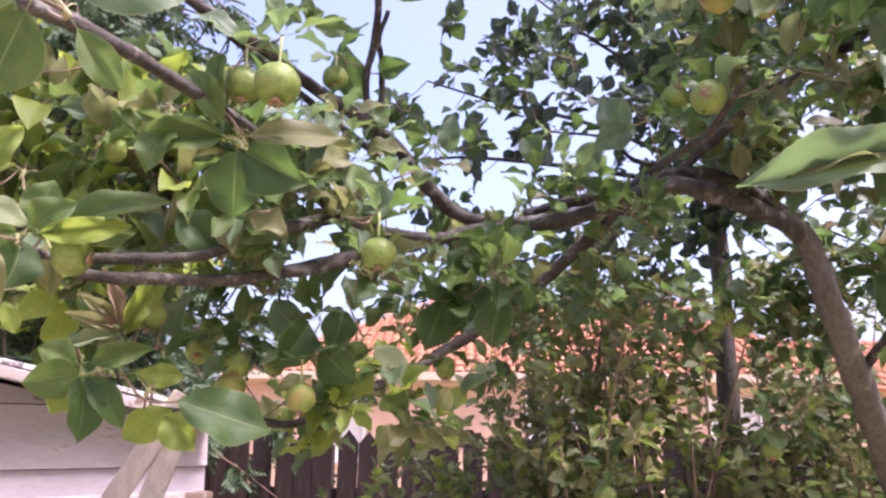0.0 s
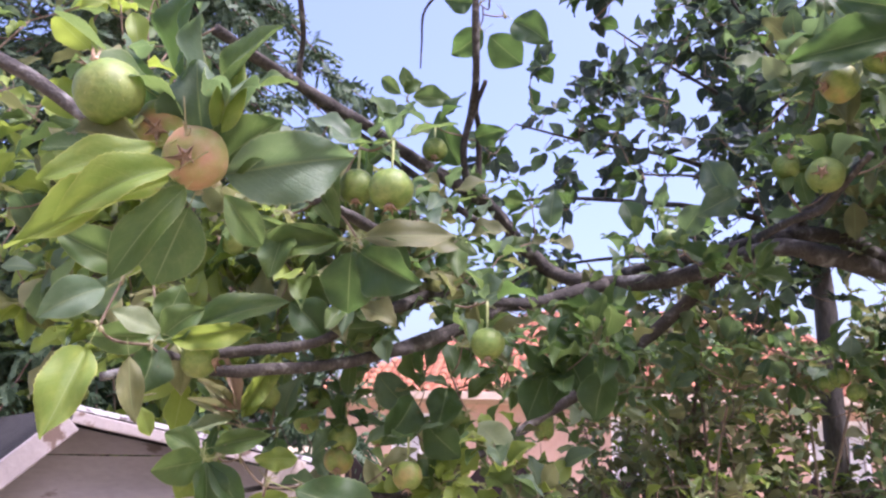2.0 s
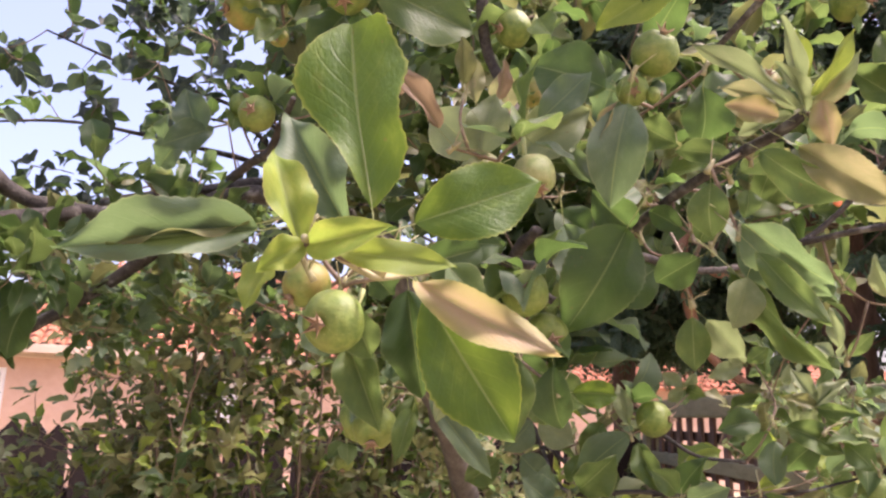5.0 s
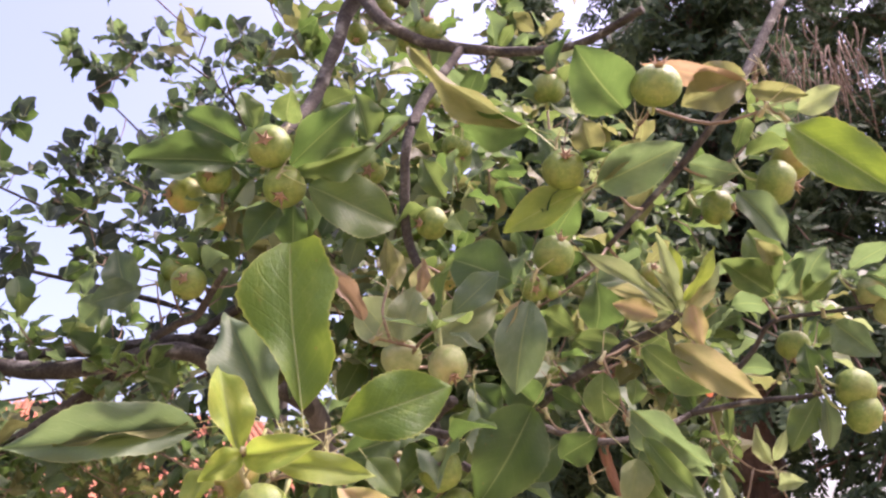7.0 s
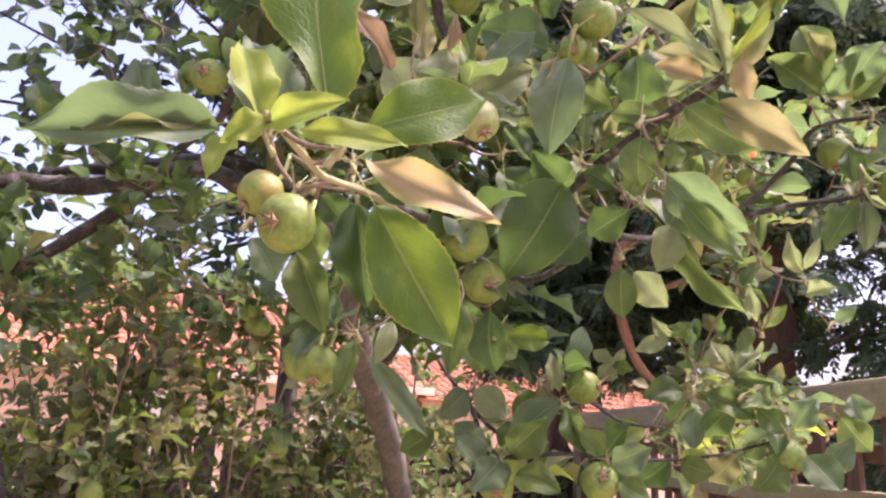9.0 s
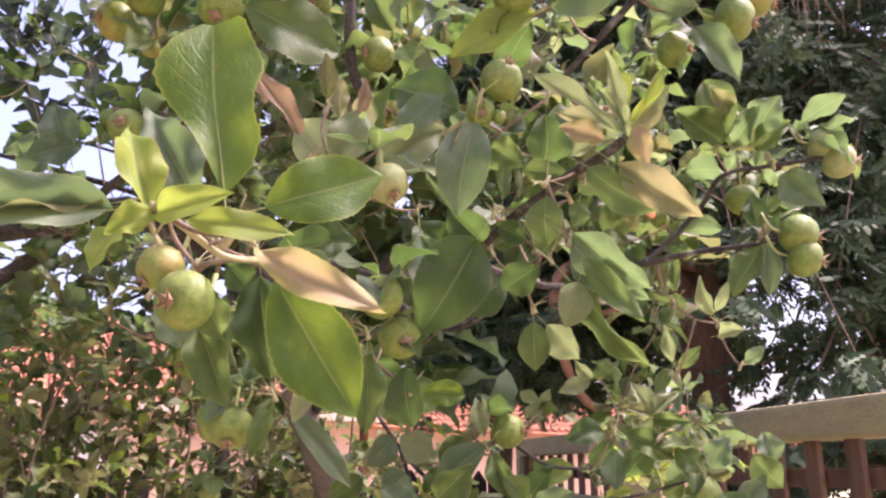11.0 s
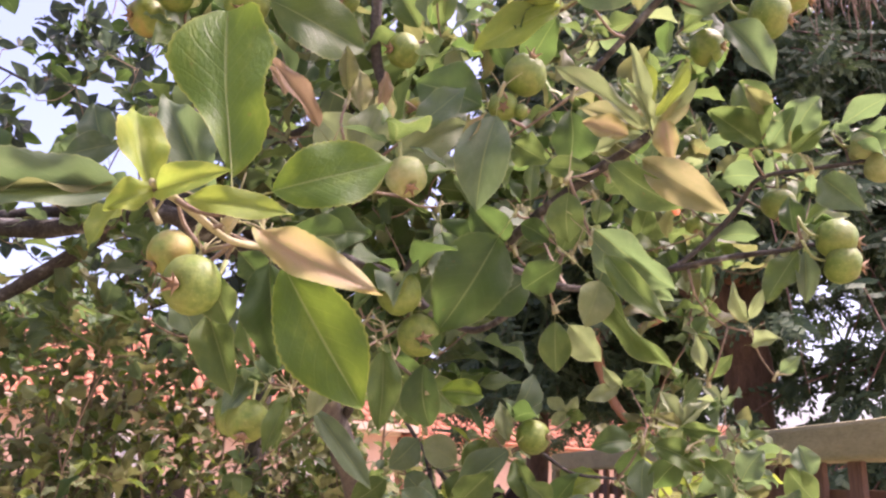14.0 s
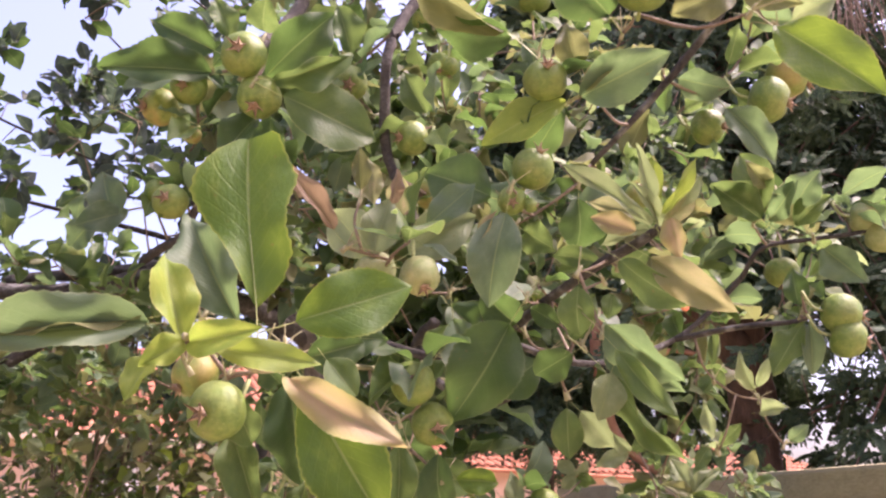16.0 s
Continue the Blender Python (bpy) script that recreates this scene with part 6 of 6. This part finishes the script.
apple((1.101, 0.755, 1.574), 0.0231, (-0.220, -0.481, -0.849), G)
apple((0.671, 1.985, 1.834), 0.0204, (-0.220, -0.481, -0.849), G)
apple((0.727, 1.833, 1.541), 0.0229, (-0.220, -0.481, -0.849), G)
apple((0.347, 1.810, 1.437), 0.0258, (-0.220, -0.481, -0.849), G)
apple((0.831, 0.817, 1.915), 0.0088, (-0.220, -0.481, -0.849), G)
apple((1.081, 0.778, 1.952), 0.0126, (-0.220, -0.481, -0.849), G)
apple((-0.246, 0.394, 1.863), 0.0197, (-0.392, -0.470, 0.791), G)
apple((-0.230, 0.430, 1.855), 0.0182, (0.215, -0.883, -0.418), R)
apple((-0.200, 0.417, 1.830), 0.0192, (0.122, -0.936, -0.331), R)
apple((-0.247, 0.463, 1.824), 0.0116, (0.067, -0.436, -0.897), G)
apple((-0.434, 0.998, 1.941), 0.0202, (-0.875, -0.474, -0.100), G)
apple((-0.175, 0.842, 1.956), 0.0267, (0.050, -0.294, -0.954), D)
apple((-0.226, 0.879, 1.974), 0.0222, (0.050, -0.294, -0.954), D)
apple((-0.398, 0.863, 1.761), 0.0242, (0.965, -0.110, -0.237), G)
apple((-0.887, 1.390, 1.749), 0.0148, (0.076, -0.515, -0.854), G)
apple((-0.418, 1.130, 1.738), 0.0251, (0.014, -0.006, -1.000), G)
apple((-0.409, 1.372, 1.744), 0.0224, (0.117, -0.878, -0.464), D)
apple((-0.423, 1.355, 1.705), 0.0237, (0.117, -0.878, -0.464), D)
apple((-0.335, 1.281, 1.676), 0.0246, (0.097, -0.693, -0.715), G)
apple((-0.340, 1.280, 1.640), 0.0246, (0.097, -0.693, -0.715), B)
apple((-0.074, 1.012, 1.799), 0.0228, (0.041, -0.221, -0.974), G)
apple((-0.215, 1.233, 1.622), 0.0232, (0.041, -0.221, -0.974), B)
apple((-0.160, 1.429, 1.714), 0.0224, (0.041, -0.221, -0.974), G)
apple((-0.007, 1.741, 1.718), 0.0219, (0.041, -0.221, -0.974), G)
apple((0.375, 1.191, 2.102), 0.0206, (0.100, -0.848, 0.521), D)
apple((-0.303, 1.405, 1.681), 0.0181, (0.041, -0.221, -0.974), D)
apple((-0.199, 1.308, 2.195), 0.0235, (0.076, -0.515, -0.854), D)
apple((-0.385, 1.530, 1.801), 0.0189, (0.076, -0.515, -0.854), D)
apple((-0.402, 1.141, 1.646), 0.0180, (0.076, -0.515, -0.854), G)
apple((-0.481, 1.108, 1.649), 0.0189, (0.076, -0.515, -0.854), G)
apple((0.605, 1.713, 1.826), 0.0216, (0.099, -0.510, -0.855), G)
apple((0.266, 1.675, 2.115), 0.0284, (0.099, -0.510, -0.855), D)
apple((-0.006, 1.747, 1.705), 0.0219, (0.099, -0.510, -0.855), G)
apple((0.633, 1.705, 1.795), 0.0202, (0.099, -0.510, -0.855), G)

# a rust spot on one leaf
RUST = surface("rust_spot", (0.55, 0.14, 0.06), (0.65, 0.22, 0.1), 60, 0.7, 0.1)
spot = bmesh.new()
bmesh.ops.create_uvsphere(spot, u_segments=10, v_segments=6, radius=0.0048)
bmesh.ops.transform(spot, matrix=Matrix.Translation((0.7584, 0.4850, 1.8185)) @ Matrix.Diagonal((1, 0.35, 0.9, 1)), verts=spot.verts)
part("rust_spot", spot, RUST, min(LEAVES, key=lambda q: (q[0] - Vector((0.7584, 0.4850, 1.8185))).length)[1], "orange rust spot")

# ---- twigs, and the leaves that fill the tree ----
def fill_tree():
    rr = random.Random(77)
    tw = Twigs(tree)
    tips, spurs = [], []
    for base, ob in LEAVES:
        near = [q for q in tips if (q - base).length < 0.045]
        if near:
            continue
        tips.append(base)
        foot = base - ob.matrix_basis.to_3x3().col[1] * 0.28
        tw.join(foot, 0.0015)
        spurs.append(foot)
    bv, bf = [], []
    for foot in spurs:
        # a knobbly spur with old scale scars, and thin dry bracts
        d = Vector((rr.uniform(-0.5, 0.5), rr.uniform(-0.6, 0.2), rr.uniform(0.3, 1.0))).normalized()
        tube([foot - d * 0.006, foot - d * 0.002, foot + d * 0.002, foot + d * 0.005, foot + d * 0.008], rr.uniform(0.0022, 0.0036), 0.0012, 6, 0.5, bv, bf)
        for k in range(rr.randint(2, 5)):
            e = (d + Vector((rr.uniform(-1, 1), rr.uniform(-1, 1), rr.uniform(-0.6, 0.8)))).normalized()
            tube(spline([foot, foot + e * 0.008, foot + e * rr.uniform(0.014, 0.034) + Vector((0, 0, -0.006))], 2), 0.0009, 0.0004, 4, 0.0, bv, bf)
    tagged(child(new("spur", mesh_from("spur", bv, bf, [SHOOT])), tree), "knobbly pale spurs with thin bracts", kind="stuff")
    poses, tones = [], []
    for end, way in APPLES:
        tw.join(end, 0.0017)
        if not any((q - end).length < 0.04 for q in tips):
            for m in rosette(rr, end, (way.x, way.y, 0.3), 5, 0.06, 1.1):
                poses.append(m)
                tones.append(rr.choice(("GREEN", "DARK", "DUSK")))

    def bared(p, fruit):
        way = fruit - GAPS[2][0]
        k = (p - GAPS[2][0]).dot(way) / way.length_squared
        return 0.6 < k < 1 and (p - GAPS[2][0] - way * k).length < 0.05

    def cloud(centre, radii, count, size, mix, spread=1.0):
        c = Vector(centre)
        for k in range(count):
            while True:
                v = Vector((rr.uniform(-1, 1), rr.uniform(-1, 1), rr.uniform(-1, 1)))
                if v.length < 1:
                    break
            p = c + Vector((v.x * radii[0], v.y * radii[1], v.z * radii[2]))
            if any((p - a).length < 0.075 or a.x < 0.05 and bared(p, a) for a in APPLE_AT):  # the fruit hangs clear of the leaves
                continue
            if any(clear(p, *g) for g in GAPS + (TRUNK_GAP, SKY_GAP)):
                continue
            tw.join(p, 0.0013)
            for m in rosette(rr, p, (rr.uniform(-0.8, 0.6), rr.uniform(-1, 0.1), rr.uniform(-0.2, 0.8)), rr.randint(3, 6), size * rr.uniform(0.8, 1.15), spread):
                poses.append(m)
                tones.append(rr.choice(mix))

    soft = ("GREEN", "DARK", "GREEN", "DUSK", "DARK", "PALE", "OLIVE", "DUSK", "OLIVE")
    # the mass to the right
    cloud((0.98, 1.02, 2.14), (0.36, 0.2, 0.34), 130, 0.064, soft)
    cloud((0.62, 1.15, 2.24), (0.27, 0.2, 0.26), 80, 0.064, soft)
    cloud((1.32, 0.98, 1.97), (0.3, 0.2, 0.26), 55, 0.06, soft)
    cloud((1.15, 1.15, 1.62), (0.42, 0.2, 0.13), 24, 0.062, ("GREEN", "DUSK", "LIME", "PALE", "OLIVE"))
    cloud((1.7, 1.45, 1.68), (0.35, 0.2, 0.16), 34, 0.06, ("PALE", "GREEN", "DUSK", "OLIVE"))
    cloud((0.78, 1.1, 1.86), (0.22, 0.15, 0.17), 55, 0.066, ("DARK", "GREEN", "DUSK"))
    cloud((0.9, 1.08, 1.98), (0.2, 0.12, 0.16), 44, 0.066, ("DARK", "GREEN", "DUSK", "GREEN"))
    cloud((0.75, 1.2, 2.72), (0.55, 0.3, 0.24), 80, 0.064, soft)
    cloud((-0.25, 1.2, 1.98), (0.3, 0.1, 0.1), 16, 0.06, ("OLIVE", "GREEN", "DUSK"))
    left = ("OLIVE", "GREEN", "LIME", "LIME", "LIME", "DUSK", "DRY", "GREEN")
    # along the left limbs
    cloud((-0.6, 1.2, 1.97), (0.3, 0.2, 0.2), 110, 0.072, left)
    cloud((-0.3, 1.3, 1.95), (0.24, 0.18, 0.22), 65, 0.066, ("OLIVE", "GREEN", "DUSK", "DARK"))
    cloud((-0.22, 1.12, 1.84), (0.2, 0.1, 0.07), 14, 0.056, ("OLIVE", "GREEN", "DUSK"))
    cloud((-0.2, 1.45, 1.64), (0.26, 0.2, 0.11), 46, 0.066, left)
    cloud((-0.78, 1.05, 2.2), (0.26, 0.2, 0.26), 38, 0.07, left)
    cloud((-1.0, 1.35, 2.17), (0.25, 0.2, 0.24), 34, 0.066, ("LIME", "GREEN", "OLIVE"))
    cloud((0.15, 1.75, 1.92), (0.5, 0.18, 0.2), 80, 0.06, ("OLIVE", "GREEN", "DUSK"))
    cloud((0.7, 1.75, 2.2), (0.4, 0.2, 0.2), 22, 0.056, ("DARK", "GREEN", "DUSK"))
    cloud((-0.12, 1.5, 2.15), (0.2, 0.1, 0.14), 14, 0.056, ("DARK", "GREEN", "DUSK"))
    cloud((0.02, 1.42, 1.86), (0.16, 0.08, 0.08), 16, 0.058, ("DARK", "GREEN"))
    cloud((0.3, 1.4, 2.02), (0.16, 0.08, 0.06), 9, 0.056, ("DARK", "GREEN"))
    cloud((1.05, 1.93, 2.00), (0.13, 0.15, 0.16), 26, 0.062, ("DARK", "DUSK", "GREEN", "OLIVE"))
    cloud((0.92, 1.62, 2.25), (0.16, 0.1, 0.26), 34, 0.066, ("DUSK", "GREEN", "DARK", "OLIVE"))
    cloud((0.64, 1.48, 2.36), (0.17, 0.08, 0.24), 34, 0.062, ("DUSK", "GREEN", "DARK", "OLIVE"))
    cloud((1.2, 1.62, 2.1), (0.2, 0.12, 0.2), 12, 0.066, ("GREEN", "DARK", "OLIVE"))
    cloud((0.62, 1.5, 2.1), (0.13, 0.1, 0.08), 16, 0.062, ("DUSK", "GREEN", "OLIVE"))
    cloud((0.94, 2.08, 1.94), (0.14, 0.1, 0.19), 46, 0.058, ("DARK", "DUSK", "GREEN", "OLIVE"))
    cloud((0.74, 2.05, 1.94), (0.18, 0.1, 0.13), 40, 0.056, ("DARK", "DUSK", "GREEN", "OLIVE"))
    cloud((0.13, 2.2, 1.93), (0.17, 0.1, 0.1), 26, 0.056, ("DARK", "DUSK", "GREEN"))
    cloud((0.24, 2.1, 1.9), (0.22, 0.1, 0.11), 40, 0.056, ("DARK", "DUSK", "GREEN"))
    tw.build()
    order = sorted(range(len(poses)), key=lambda i: (poses[i].translation - Vector((0.3, 0.0, 1.7))).length)
    for i in order[:150]:
        put_leaf(tree, poses[i], tones[i], i)
    foliage("foliage", tree, [poses[i] for i in order[150:]], [tones[i] for i in order[150:]], "dense apple leaves", MID_LEAVES)


fill_tree()
